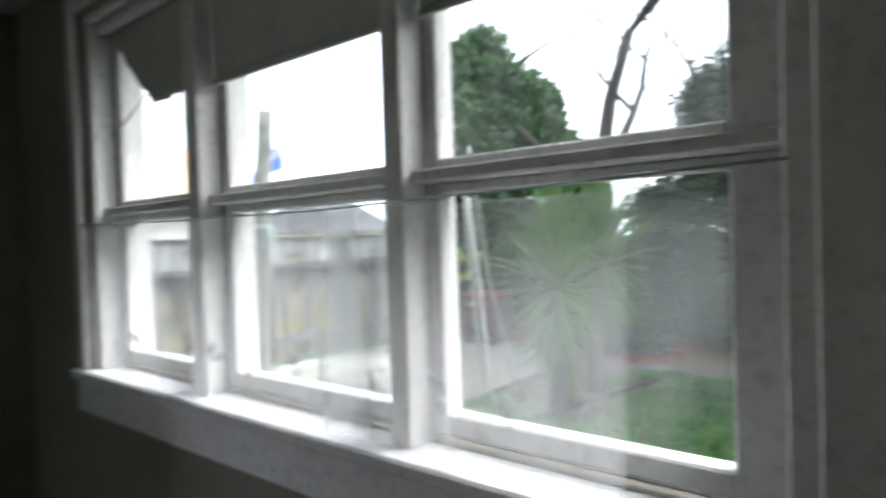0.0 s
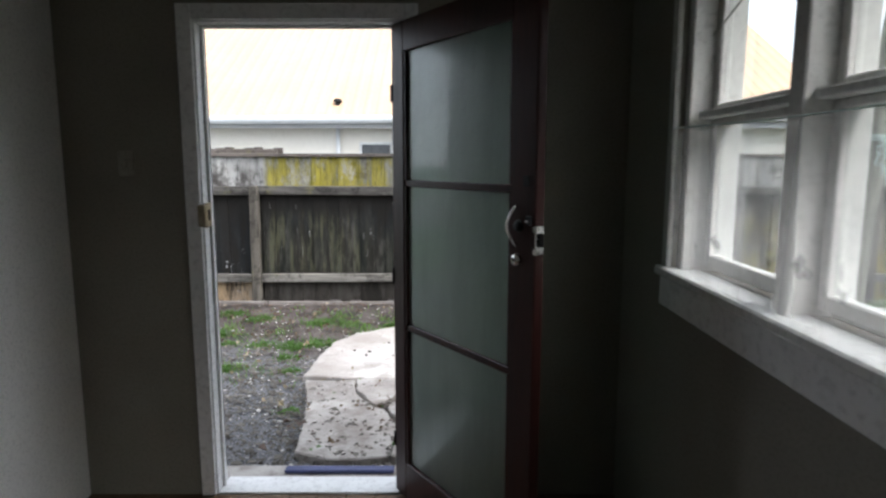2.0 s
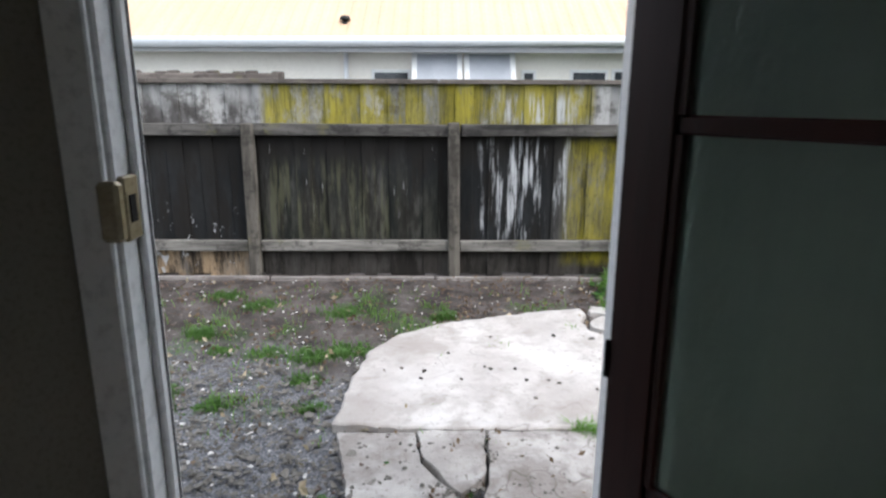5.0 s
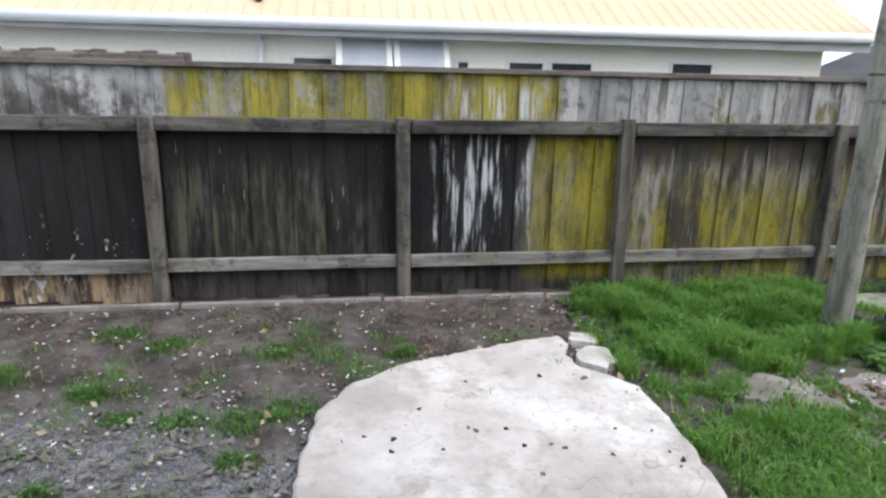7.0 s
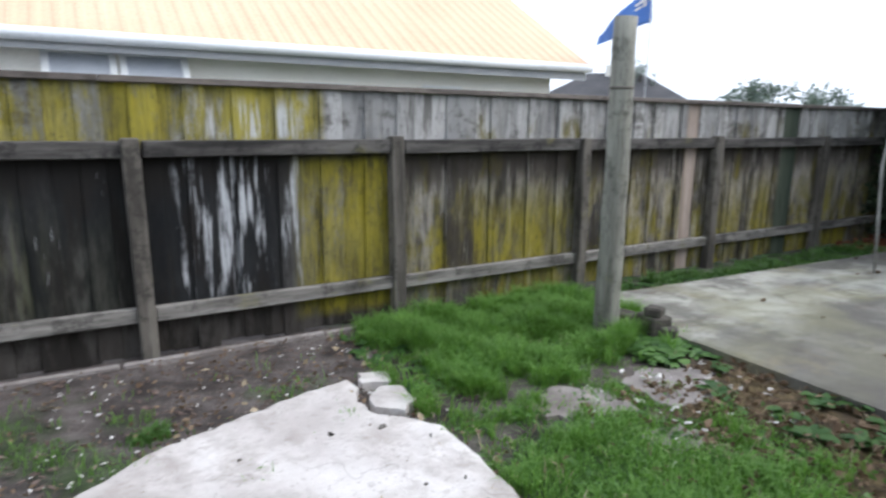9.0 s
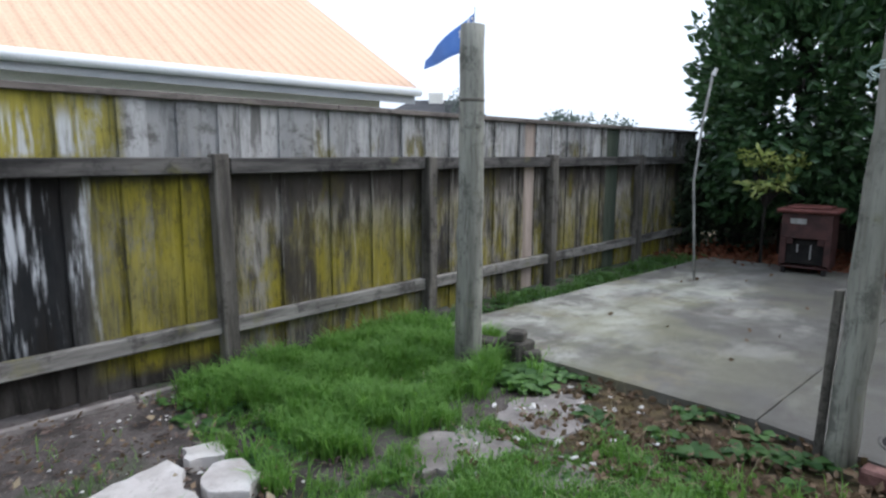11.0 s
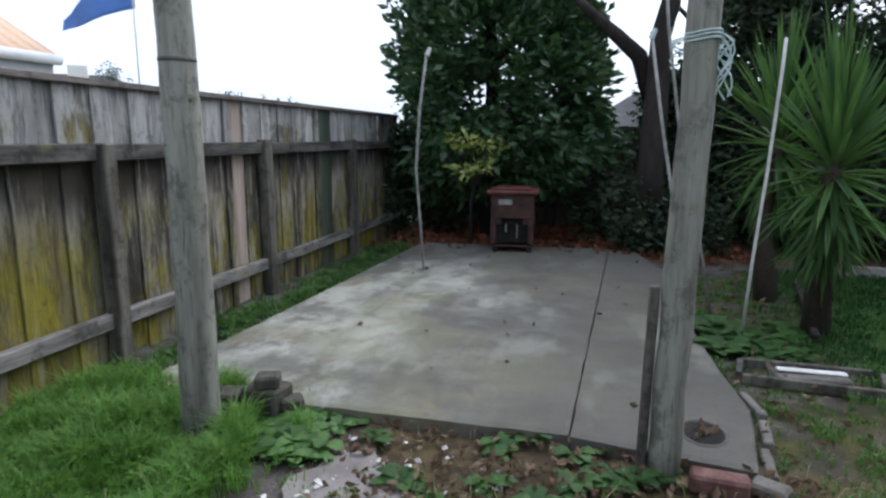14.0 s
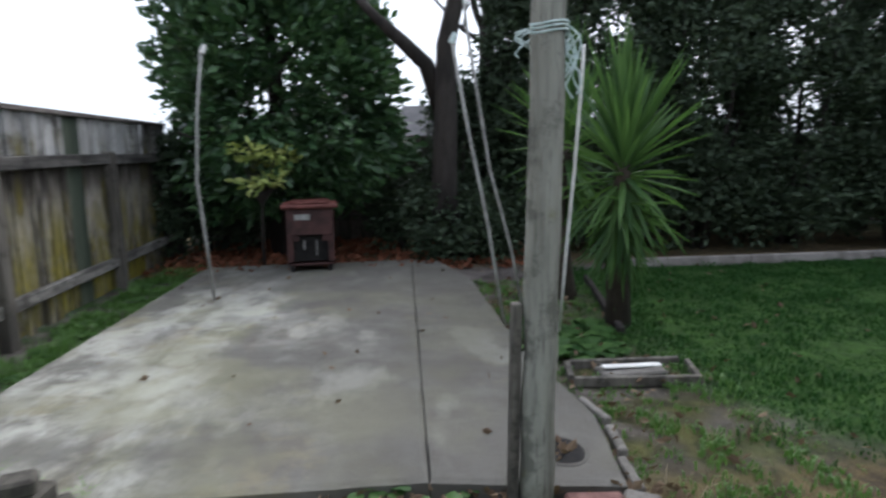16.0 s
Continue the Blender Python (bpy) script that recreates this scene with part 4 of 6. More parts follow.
# ---- sheer net curtain over the window ----
def net_curtain():
    y0, y1, z0, z1 = -4.90, -6.76, 1.246, 1.705
    ob = tagged(empty("net_curtain", (1.19, y0, z1)), "sheer white half-height net curtain with grey flower motifs", "curtain")
    under(part("wire", tube([(1.185, y0 + 0.05, z1 + 0.020), (1.185, y0 - 0.6, z1 + 0.006), (1.185, y0 - 1.2, z1 + 0.004), (1.185, WIN_S + 0.03, z1 + 0.022)], 0.0022, 6), "twine", label="thin sagging curtain wire", smooth=True), ob)
    cols, rows = 150, 10
    verts, faces = [], []
    at = lambda u, v: (1.187 - 0.014 * math.sin(u * 52 + 1.2 * math.sin(u * 17)) * (0.5 + 0.5 * v) + 0.004 * math.sin(u * 131), y0 + (y1 - y0) * u + 0.010 * math.sin(u * 40) * v, z1 + (z0 - z1) * v + 0.008 * math.sin(u * 21) * v * v)
    for i in range(cols + 1):
        for j in range(rows + 1):
            verts.append(at(i / cols, j / rows))
    for i in range(cols):
        for j in range(rows):
            a = i * (rows + 1) + j
            faces.append((a, a + 1, a + rows + 2, a + rows + 1))
    under(raw("cloth", verts, faces, "net", smooth=True), ob)
    rnd = random.Random(31)
    for k in range(13):
        u = (k + 0.5) / 13 + rnd.uniform(-0.012, 0.012)
        bm = bmesh.new()
        for petal in range(5):
            cu, cv = u + rnd.uniform(-0.010, 0.010), 0.72 + rnd.uniform(-0.06, 0.06)
            ring = []
            for q in range(6):
                a = q * math.pi / 3
                p = at(cu + 0.0075 * math.cos(a) * rnd.uniform(0.6, 1.2), cv + 0.034 * math.sin(a) * rnd.uniform(0.6, 1.2))
                ring.append(bm.verts.new((p[0] - 0.002, p[1], p[2])))
            bm.faces.new(ring)
        under(part("flower_motif", bm, "netmotif", label="grey embroidered flower"), ob)
    return ob


net_curtain()

# ---- doorstep and broken path slabs ----
path = tagged(empty("concrete_path", (0.3, -2.0, 0)), "broken pale concrete path slabs outside the back door", "path", kind="structure")
pieces = [
    ([(-0.64, -2.66), (-0.62, -2.2), (-0.56, -1.80), (-0.40, -1.52), (-0.10, -1.31), (0.30, -1.17), (0.62, -1.06), (0.90, -1.00), (0.93, -1.14), (0.86, -1.28), (0.89, -1.46), (1.0, -1.56), (1.11, -1.72), (1.12, -2.03), (1.10, -2.30), (1.03, -2.68), (0.44, -2.70), (-0.26, -2.708)], 0.05),
    ([(-0.24, -2.725), (0.08, -2.72), (0.06, -3.08), (-0.05, -3.2), (-0.2, -2.95)], 0.046),
    ([(0.098, -2.722), (0.60, -2.722), (0.57, -3.10), (0.50, -3.5), (0.46, -3.9), (0.115, -3.9), (0.122, -3.45), (0.035, -3.25), (0.078, -3.08)], 0.045),
    ([(0.617, -2.72), (1.0, -2.70), (0.97, -3.2), (0.72, -3.3), (0.588, -3.1)], 0.048),
    ([(-0.62, -2.712), (-0.252, -2.722), (-0.212, -2.96), (-0.06, -3.21), (0.018, -3.27), (0.108, -3.465), (0.10, -3.9), (-0.20, -3.93), (-0.42, -3.84), (-0.46, -3.5), (-0.52, -3.1)], 0.036),
]
for i, (corners, top) in enumerate(pieces):
    under(part("slab_piece", prism(corners, -0.06, top - 0.008, 0.007 if i else 0.012, 0.05, i), "dirtypath" if i else "pale"), path)
for i, corners in enumerate(([(1.0, -0.95), (1.16, -1.0), (1.12, -1.13), (0.97, -1.08)], [(0.91, -1.30), (1.03, -1.18), (1.14, -1.23), (1.14, -1.40), (1.03, -1.50), (0.93, -1.43)])):
    under(part("broken_lump", prism(corners, -0.04, 0.036 + 0.008 * i, 0.014, 0.04, 20 + i), "pale"), path)
under(part("weather_bar", box((-0.42, -4.075, 0.03), (0.14, -4.02, 0.050), 0.006), "bluebar", label="blue painted bar at the doorstep"), path)
under(part("doorstep", box((DOOR_L - 0.15, -4.15, -0.06), (DOOR_R + 0.15, -3.97, 0.028), 0.012), "dirtypath"), path)

# ---- patio slab beside the fence ----
patio = tagged(empty("patio", (5.5, -2.0, 0)), "old stained grey concrete patio in two pours", "patio", kind="structure")
under(part("slab", prism([(3.18, -0.40), (8.05, -0.66), (8.15, -2.99), (3.16, -2.73)], -0.06, 0.05, 0.004, 0.12, 40), "slab"), patio)
under(part("slab", prism([(3.16, -2.737), (8.15, -2.997), (8.0, -3.30), (7.0, -3.52), (5.2, -3.50), (4.2, -3.55), (3.65, -3.60), (3.03, -3.50)], -0.06, 0.046, 0.004, 0.12, 41), "slab"), patio)
for i, (a, b) in enumerate((((3.03, -3.53), (3.32, -3.57)), ((3.33, -3.585), (3.62, -3.63)), ((3.64, -3.635), (3.95, -3.60)))):
    d = Vector((b[0] - a[0], b[1] - a[1]))
    m = pose(a[0], a[1], 0.004 + 0.006 * i, 7 * (i - 1), 3, math.degrees(math.atan2(d.y, d.x)))
    under(part("edging_stone", box((0, -0.045, -0.06), (d.length - 0.012, 0.0, 0.034), 0.008, m=m), "block"), patio)

# sunken paving between path and patio
paving = tagged(empty("sunken_paving", (2.2, -1.9, 0)), "sunken weedy paving with scattered white chips", "paving", kind="structure")
for i, c in enumerate(([(1.64, -1.68), (1.93, -1.58), (2.2, -1.74), (2.14, -2.02), (1.86, -1.99), (1.68, -1.84)], [(2.30, -1.72), (2.60, -1.62), (2.95, -1.86), (2.62, -2.12), (2.32, -2.10)], [(1.9, -2.18), (2.2, -2.22), (2.2, -2.42), (1.95, -2.4)])):
    under(part("paver", prism(c, -0.05, 0.001, 0.025, 0.04, 60 + i), "stonepatch"), paving)


# ---- the paling fence along the yard ----
def fence():
    rnd = random.Random(5)
    ob = tagged(empty("paling_fence", (0, 0, 0)), "weathered timber paling fence with yellow lichen and old paint", "fence")
    posts = [-5.3, -3.53, -1.77, 0.0, 1.73, 3.54, 5.36, 7.35, 9.15]
    for x in posts:
        m = pose(x + 0.0, 0.0, 0.0, rnd.uniform(-0.8, 0.8), rnd.uniform(-1.0, 1.0), rnd.uniform(-3, 3))
        bm = box((-0.05, -0.055, -0.06), (0.05, 0.045, 1.355 + rnd.uniform(-0.01, 0.015)), 0.008, m=m)
        part("post", bm, "post", ob)
    for a, b in zip(posts, posts[1:]):
        for z0, z1 in ((1.245, 1.345), (0.235, 0.33)):
            m = pose((a + b) / 2, 0.012, (z0 + z1) / 2, 0, rnd.uniform(-0.35, 0.35), 0)
            half = (b - a) / 2 - 0.052
            part("rail", box((-half, -0.03, -(z1 - z0) / 2), (half, 0.03, (z1 - z0) / 2), 0.006, m=m), "rail" if z0 > 1 else "lowrail", ob)
    x, k = -5.35, 0
    while x < 9.2:
        w = rnd.uniform(0.115, 0.165) if x < 1.4 else rnd.choice((0.12, 0.15, 0.2, 0.27, 0.14))
        kind = "paling"
        for lo, hi, own in ((-3.06, -2.95, "pinkpaling"), (4.93, 5.12, "pinkpaling"), (6.56, 6.86, "greenpaling")):
            if x < lo < x + w + 0.04:
                w = lo - x
            elif abs(x - lo) < 0.01:
                w, kind = hi - lo, own
        lean = rnd.uniform(-0.5, 0.5)
        m = pose(x + w / 2, 0.056 + 0.017 * (k % 2) + rnd.uniform(0, 0.003), 0, rnd.uniform(-0.1, 0.1), lean * 0.4, rnd.uniform(-0.6, 0.6))
        k += 1
        bottom = rnd.uniform(-0.02, 0.02)
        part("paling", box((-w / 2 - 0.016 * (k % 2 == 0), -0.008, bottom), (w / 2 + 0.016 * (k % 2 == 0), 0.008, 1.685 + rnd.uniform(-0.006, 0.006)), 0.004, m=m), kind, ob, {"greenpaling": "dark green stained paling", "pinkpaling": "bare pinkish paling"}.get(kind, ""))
        x += w
    x = -5.35
    while x < 9.1:
        w = rnd.uniform(2.2, 2.8)
        part("capping", box((x, 0.02, 1.676), (min(x + w, 9.2) - 0.003, 0.10, 1.715), 0.005, m=pose(0, 0, 0)), "cap", ob)
        x += w
    x = -5.3
    while x < 1.5:
        w = rnd.uniform(1.0, 1.5)
        part("plinth", box((x, -0.10, -0.05), (x + w - 0.02, -0.062, 0.012 + rnd.uniform(0, 0.015)), 0.008), "stonepatch", ob)
        x += w
    return ob


fence()


def back_fence():
    rnd = random.Random(8)
    ob = tagged(empty("rear_fence", (10.4, -5, 0)), "dark shaded timber fence behind the trees", "fence")
    y = 0.1
    while y > -13:
        w = rnd.uniform(0.13, 0.17)
        under(part("paling", box((10.40 + 0.012 * (len(ob.children) % 2), y - w - 0.008, -0.02), (10.42 + 0.012 * (len(ob.children) % 2), y + 0.008, 1.56 + rnd.uniform(-0.01, 0.01)), 0.003), "post"), ob)
        y -= w
    for z in (0.3, 1.25):
        under(part("rail", box((10.34, -13, z), (10.395, 0.05, z + 0.09), 0.006), "rail"), ob)
    return ob


back_fence()


# ---- poles and rods standing in the yard ----
def pole(name, base, top, r0, r1, label, collar=None):
    ob = tagged(empty(name, base), label, "pole", "yard poles")
    rnd = random.Random(int(base[0] * 100))
    pts, rad = [], []
    for i in range(13):
        t = i / 12
        p = Vector(base).lerp(Vector(top), t) + Vector((rnd.uniform(-0.006, 0.006), rnd.uniform(-0.006, 0.006), 0))
        pts.append(p)
        rad.append((r0 + (r1 - r0) * t) * rnd.uniform(0.97, 1.03))
    under(part("shaft", tube(pts, rad, 14), "pole", smooth=True), ob)
    if collar:
        p = Vector(base).lerp(Vector(top), (collar - base[2]) / (top[2] - base[2]))
        under(part("groove", tube([p - Vector((0, 0, 0.008)), p + Vector((0, 0, 0.008))], r1 * 1.06, 14), "post", smooth=True), ob)
    for z, a in ((0.35, 1.0), (1.15, 2.4), (1.55, 3.0)):
        p = Vector(base).lerp(Vector(top), z / top[2])
        d = Vector((-math.cos(a * 0.4), -math.sin(a * 0.4), 0))
        under(part("knot", tube([p + d * r1 * 0.9, p + d * (r1 * 1.06)], [0.012, 0.008], 7), "post", smooth=True), ob)
    return ob


pole("wooden_pole", (2.86, -1.04, -0.05), (2.81, -1.09, 2.14), 0.088, 0.074, "tall round grey weathered timber pole in the grass", 1.70)
poleb = pole("wooden_pole", (3.01, -3.125, -0.05), (3.11, -3.19, 2.62), 0.066, 0.058, "grey weathered timber pole with twine tied round it")
under(part("splint", box((-0.022, -0.018, 0.02), (0.022, 0.018, 0.80), 0.005, m=pose(3.02, -3.037, 0, 1.2, 1.5, 5)), "post", label="short grey batten fixed to the pole"), poleb)

twine = tagged(empty("twine", (3.11, -3.18, 1.72)), "frayed pale green twine knotted round the pole", "twine")
rnd = random.Random(3)
for z in (1.745, 1.76, 1.773):
    ring = [(3.079 + 0.068 * math.cos(a), -3.169 + 0.066 * math.sin(a), z + 0.006 * math.sin(a * 2)) for a in (2 * math.pi * i / 18 for i in range(19))]
    under(part("loop", tube(ring, 0.0045, 5), "twine"), twine)
for i in range(14):
    side = -1 if i < 10 else 1
    y0 = -3.169 + side * 0.068
    x0 = 3.076 + rnd.uniform(-0.04, 0.05)
    drop = rnd.uniform(0.10, 0.26) if side < 0 else rnd.uniform(0.05, 0.1)
    pts = [(x0, y0, 1.765)]
    for j in range(1, 7):
        pts.append((x0 + rnd.uniform(-0.02, 0.02), y0 + side * (0.012 + 0.03 * math.sin(j * 0.8 + i)), 1.765 - drop * j / 6))
    under(part("strand", tube(pts, 0.0035, 4), "twine"), twine)


def rod(name, points, r, mat, label, tip=None):
    ob = tagged(empty(name, points[0]), label, "rod", "garden rods")
    under(part("shaft", tube(points, r, 7), mat, smooth=True), ob)
    if tip:
        p = Vector(points[-1])
        under(part("tip", tube([p - Vector((0, 0, 0.05)), p + Vector((0, -0.03, 0.02))], [0.025, 0.018], 7), tip), ob)
    return ob


rod("metal_rod", [(6.40, -1.14, 0.0), (6.39, -1.10, 0.6), (6.40, -1.06, 1.1), (6.42, -1.10, 1.7), (6.43, -1.17, 2.22)], 0.0135, "rod", "thin bent grey metal rod standing on the patio", "whiterod")
rod("white_rod", [(5.05, -3.85, 0.0), (4.95, -3.855, 0.6), (4.85, -3.87, 1.2), (4.74, -3.87, 1.80), (4.72, -3.87, 1.98)], 0.0105, "whiterod", "flaking white painted rod leaning in the weeds")
rod("garden_stake", [(5.33, -3.51, 0.04), (5.42, -3.40, 0.8), (5.52, -3.27, 1.5), (5.60, -3.16, 2.18)], 0.013, "rod", "thin grey stake leaning beside the pole", "twine")
rod("garden_stake", [(5.62, -3.74, 0.0), (5.60, -3.62, 0.58), (5.60, -3.45, 1.2), (5.60, -3.28, 2.22), (5.60, -3.24, 2.6)], 0.012, "rod", "thin grey stake leaning beside the pole")


# ---- concrete blocks and bricks at the patio corners ----
def block(name, m, size, mat, label, cat, group):
    ob = part(name, box((-size[0] / 2, -size[1] / 2, 0), (size[0] / 2, size[1] / 2, size[2]), 0.012), mat)
    ob.matrix_world = m
    return tagged(ob, label, cat, group)


block("concrete_block", pose(3.06, -1.0, 0, 0, 0, 12), (0.14, 0.24, 0.13), "darkblock", "mossy broken grey concrete block beside the pole", "block", "corner blocks")
block("concrete_block", pose(3.12, -1.24, 0, 0, 0, -8), (0.17, 0.20, 0.16), "darkblock", "mossy broken grey concrete block beside the pole", "block", "corner blocks")
block("concrete_block", pose(3.10, -1.26, 0.16, 0, 0, 20), (0.11, 0.12, 0.065), "darkblock", "small grey block lying on another block", "block", "corner blocks")
block("concrete_block", pose(3.14, -1.36, 0, 0, 0, 35), (0.10, 0.12, 0.10), "darkblock", "broken grey lump of concrete at the patio edge", "block", "corner blocks")
block("brick", pose(2.93, -3.33, 0, 0, 0, 84), (0.22, 0.10, 0.075), "brick", "chipped red brick lying against the patio edge", "brick", "bricks")
block("paving_brick", pose(2.95, -3.52, 0, 0, 0, 60), (0.14, 0.10, 0.05), "block", "dark broken brick in the soil", "brick", "bricks")

# drain hole in the patio corner with dead leaves
dr = tagged(empty("drain", (3.30, -3.33, 0.05)), "round open drain full of leaves in the patio", "drain")
ring = [(3.33 + 0.13 * math.cos(a), -3.33 + 0.10 * math.sin(a), 0.062) for a in (2 * math.pi * i / 20 for i in range(21))]
under(part("rim", tube([(p[0], p[1], 0.05) for p in ring], 0.011, 6), "slab", smooth=True), dr)
# flat black disc gives the drain its dark inside
under(part("mouth", tube([(3.33, -3.33, 0.055), (3.33, -3.33, 0.0565)], 0.11, 20), "soot"), dr)


# ---- garden incinerator ----
def incinerator():
    c = (7.80, -1.86)
    ob = tagged(empty("incinerator", (*c, 0.05)), "rusty red-brown metal garden incinerator with a lid", "incinerator")
    w, d, h = 0.25, 0.24, 0.68
    bm = bmesh.new()
    add = lambda lo, hi, bv=0.006: box(lo, hi, bv, bm=bm)
    add((-d, -w, 0.10), (-d + 0.02, -0.185, 0.40))
    add((-d, 0.185, 0.10), (-d + 0.02, w, 0.40))
    add((-d, -0.185, 0.33), (-d + 0.02, -0.12, 0.40))
    add((-d, 0.12, 0.33), (-d + 0.02, 0.185, 0.40))
    add((-d, -w, 0.40), (-d + 0.02, w, h))
    add((d - 0.02, -w, 0.06), (d, w, h))
    add((-d + 0.02, -w, 0.06), (d - 0.02, -w + 0.02, h))
    add((-d + 0.02, w - 0.02, 0.06), (d - 0.02, w, h))
    add((-d + 0.02, -w + 0.02, 0.06), (d - 0.02, w - 0.02, 0.08))
    body = part("body", bm, "rust", ob)
    part("lid", box((-d - 0.05, -w - 0.05, h), (d + 0.04, w + 0.05, h + 0.045), 0.014), "lidred", ob, "faded red overhanging lid")
    part("lid_ridge", box((-d + 0.02, -w + 0.04, h + 0.045), (d - 0.02, w - 0.04, h + 0.07), 0.012), "lidred", ob)
    part("maker_plate", box((-d - 0.006, 0.0, 0.56), (-d, 0.16, 0.62), 0.002), "rod", ob, "small grey worn plate")
    part("flange", box((-d - 0.012, -0.20, 0.40), (-d, 0.20, 0.415), 0.004), "rust", ob)
    part("grate", box((-d + 0.06, -w + 0.03, 0.10), (d - 0.05, w - 0.03, 0.38), 0.01), "soot", ob, "sooty black fire mouth")
    for y, z0, z1 in ((0.07, 0.24, 0.36), (-0.06, 0.17, 0.36)):
        part("ash_stick", box((-d - 0.004, y - 0.006, z0), (-d + 0.03, y + 0.006, z1 - 0.03), 0.003), "rod", ob)
    for x in (-0.19, 0.19):
        for y in (-0.2, 0.2):
            part("leg", box((x - 0.025, y - 0.025, -0.005), (x + 0.025, y + 0.025, 0.06), 0.004), "soot", ob)
    ob.matrix_world = pose(*c, 0.065, 0, 0, 4)
    return ob


incinerator()


# ---- plain timber frame of boards lying on the grass ----
fr = tagged(empty("board_frame", (4.3, -4.0, 0)), "old grey frame of timber boards lying in the weeds", "cold frame")
for a, b, h in (((4.18, -3.66), (4.10, -4.40), 0.06), ((4.10, -4.40), (4.42, -4.48), 0.05), ((4.46, -3.72), (4.42, -4.44), 0.06), ((4.20, -3.66), (4.46, -3.72), 0.06)):
    d = Vector((b[0] - a[0], b[1] - a[1]))
    under(part("board", box((0.012, -0.018, 0), (d.length - 0.012, 0.018, h), 0.005, m=pose(a[0], a[1], -0.012, 0, 0, math.degrees(math.atan2(d.y, d.x)))), "post"), fr)
under(part("panel", box((-0.022, -0.20, 0), (0.026, 0.18, 0.012), 0.004, m=pose(4.30, -4.06, 0.045, 2, -4, 4)), "whiterod", label="flaking white board inside the frame"), fr)
under(part("packing", box((-0.1, -0.2, 0.0), (0.08, 0.2, 0.04), 0.01, m=pose(4.30, -4.06, -0.002, 0, 0, 4)), "block"), fr)

# lawn edging
edge_ob = tagged(empty("lawn_edging", (7.5, -7, 0)), "long low grey timber edging behind the lawn", "edging", kind="structure")
for i in range(4):
    y = -5.35 - i * 1.55
    under(part("edging_board", box((7.45, y - 1.53, -0.03), (7.51, y, 0.10), 0.008, m=pose(0, 0, 0, 0.0, 0, 0)), "stonepatch"), edge_ob)
under(part("edging_board", box((-0.02, 0, -0.03), (0.03, 1.9, 0.06), 0.008, m=pose(6.9, -4.72, 0, 0, 0, 78)), "bark"), edge_ob)


# ---- plants ----
def leaf_mesh(name, centres, size, material, parent, seed, up=0.35, slim=0.45, label="", outward=None):
    """Many small folded leaves, each a diamond of two halves, in one mesh."""
    r = np.random.RandomState(seed)
    n = len(centres)
    c = np.asarray(centres)
    d = r.normal(size=(n, 3))
    d[:, 2] = d[:, 2] * 0.6 + up
    if outward is not None:
        o = c - np.asarray(outward)
        o /= np.linalg.norm(o, axis=1)[:, None] + 1e-6
        d = d * 0.8 + o
    d /= np.linalg.norm(d, axis=1)[:, None]
    s = np.cross(d, r.normal(size=(n, 3)))
    s /= np.linalg.norm(s, axis=1)[:, None] + 1e-6
    nn = np.cross(d, s)
    L = size * r.uniform(0.6, 1.3, size=(n, 1))
    W = L * slim
    v = np.stack([c, c + d * L * 0.5 + s * W * 0.5 + nn * W * 0.18, c + d * L, c + d * L * 0.5 - s * W * 0.5 + nn * W * 0.18], 1).reshape(-1, 3)
    i = np.arange(n)[:, None] * 4
    f = np.concatenate([i + np.array([[0, 1, 2]]), i + np.array([[0, 2, 3]])]).tolist()
    return raw(name, v.tolist(), f, material, parent, label)


def clumps(spots, per, radius, seed):
    """Points in clumps round spots."""
    r = np.random.RandomState(seed)
    pts = []
    for p, k in spots:
        q = r.normal(size=(per, 3))
        q /= np.linalg.norm(q, axis=1)[:, None]
        pts.append(np.array(p) + q * (radius * k * r.uniform(0.45, 1.0, size=(per, 1))))
    return np.concatenate(pts)


under(leaf_mesh("leaves", [(3.33 + 0.07 * math.cos(i * 2.4) * (i % 5) / 4, -3.33 + 0.06 * math.sin(i * 2.4) * (i % 5) / 4, 0.057) for i in range(26)], 0.05, "litter", None, 71, 0.05, 0.6), dr)


def evergreen():
    """The big dark broad-leaved tree in the corner."""
    ob = tagged(empty("evergreen_tree", (9.1, -1.35, 0)), "tall dense dark evergreen tree in the fence corner", "tree")
    rnd = random.Random(11)
    bm = tube([(9.1, -1.35, -0.05), (9.12, -1.32, 0.9), (9.05, -1.38, 2.0), (9.1, -1.3, 3.4), (9.1, -1.35, 4.8)], [0.16, 0.13, 0.10, 0.07, 0.03], 9)
    for i in range(16):
        z = 0.8 + 3.6 * i / 16
        a = i * 2.4
        e = 1.0 + 0.2 * math.sin(i * 1.7)
        tube([(9.1, -1.35, z), (9.1 + 0.5 * e * math.cos(a), -1.35 + 0.6 * e * math.sin(a), z + 0.35), (9.1 + 0.9 * e * math.cos(a), -1.35 + 1.2 * e * math.sin(a), z + 0.55)], [0.05, 0.03, 0.012], 6, bm)
    under(part("trunk", bm, "bark", smooth=True), ob)
    spots = []
    for i in range(260):
        z = rnd.uniform(0.75, 4.9)
        k = 1.0 if z < 2.7 else max(0.22, 1.0 - (z - 2.7) / 2.9)
        if z < 1.2:
            k *= 0.8
        a = rnd.uniform(0, 2 * math.pi)
        q = rnd.uniform(0.7, 1.0)
        spots.append(((9.15 + 1.05 * k * q * math.cos(a), -1.49 + 0.28 * max(0, z - 2.7) + 1.34 * k * q * math.sin(a) + 0.1 * math.sin(z * 3), z), rnd.uniform(0.7, 1.25)))
    pts = clumps(spots, 150, 0.32, 4)
    under(leaf_mesh("crown", pts, 0.155, "leafdark", None, 5, 0.3, 0.5, outward=(9.15, -1.36, 2.2)), ob)
    return ob


evergreen()


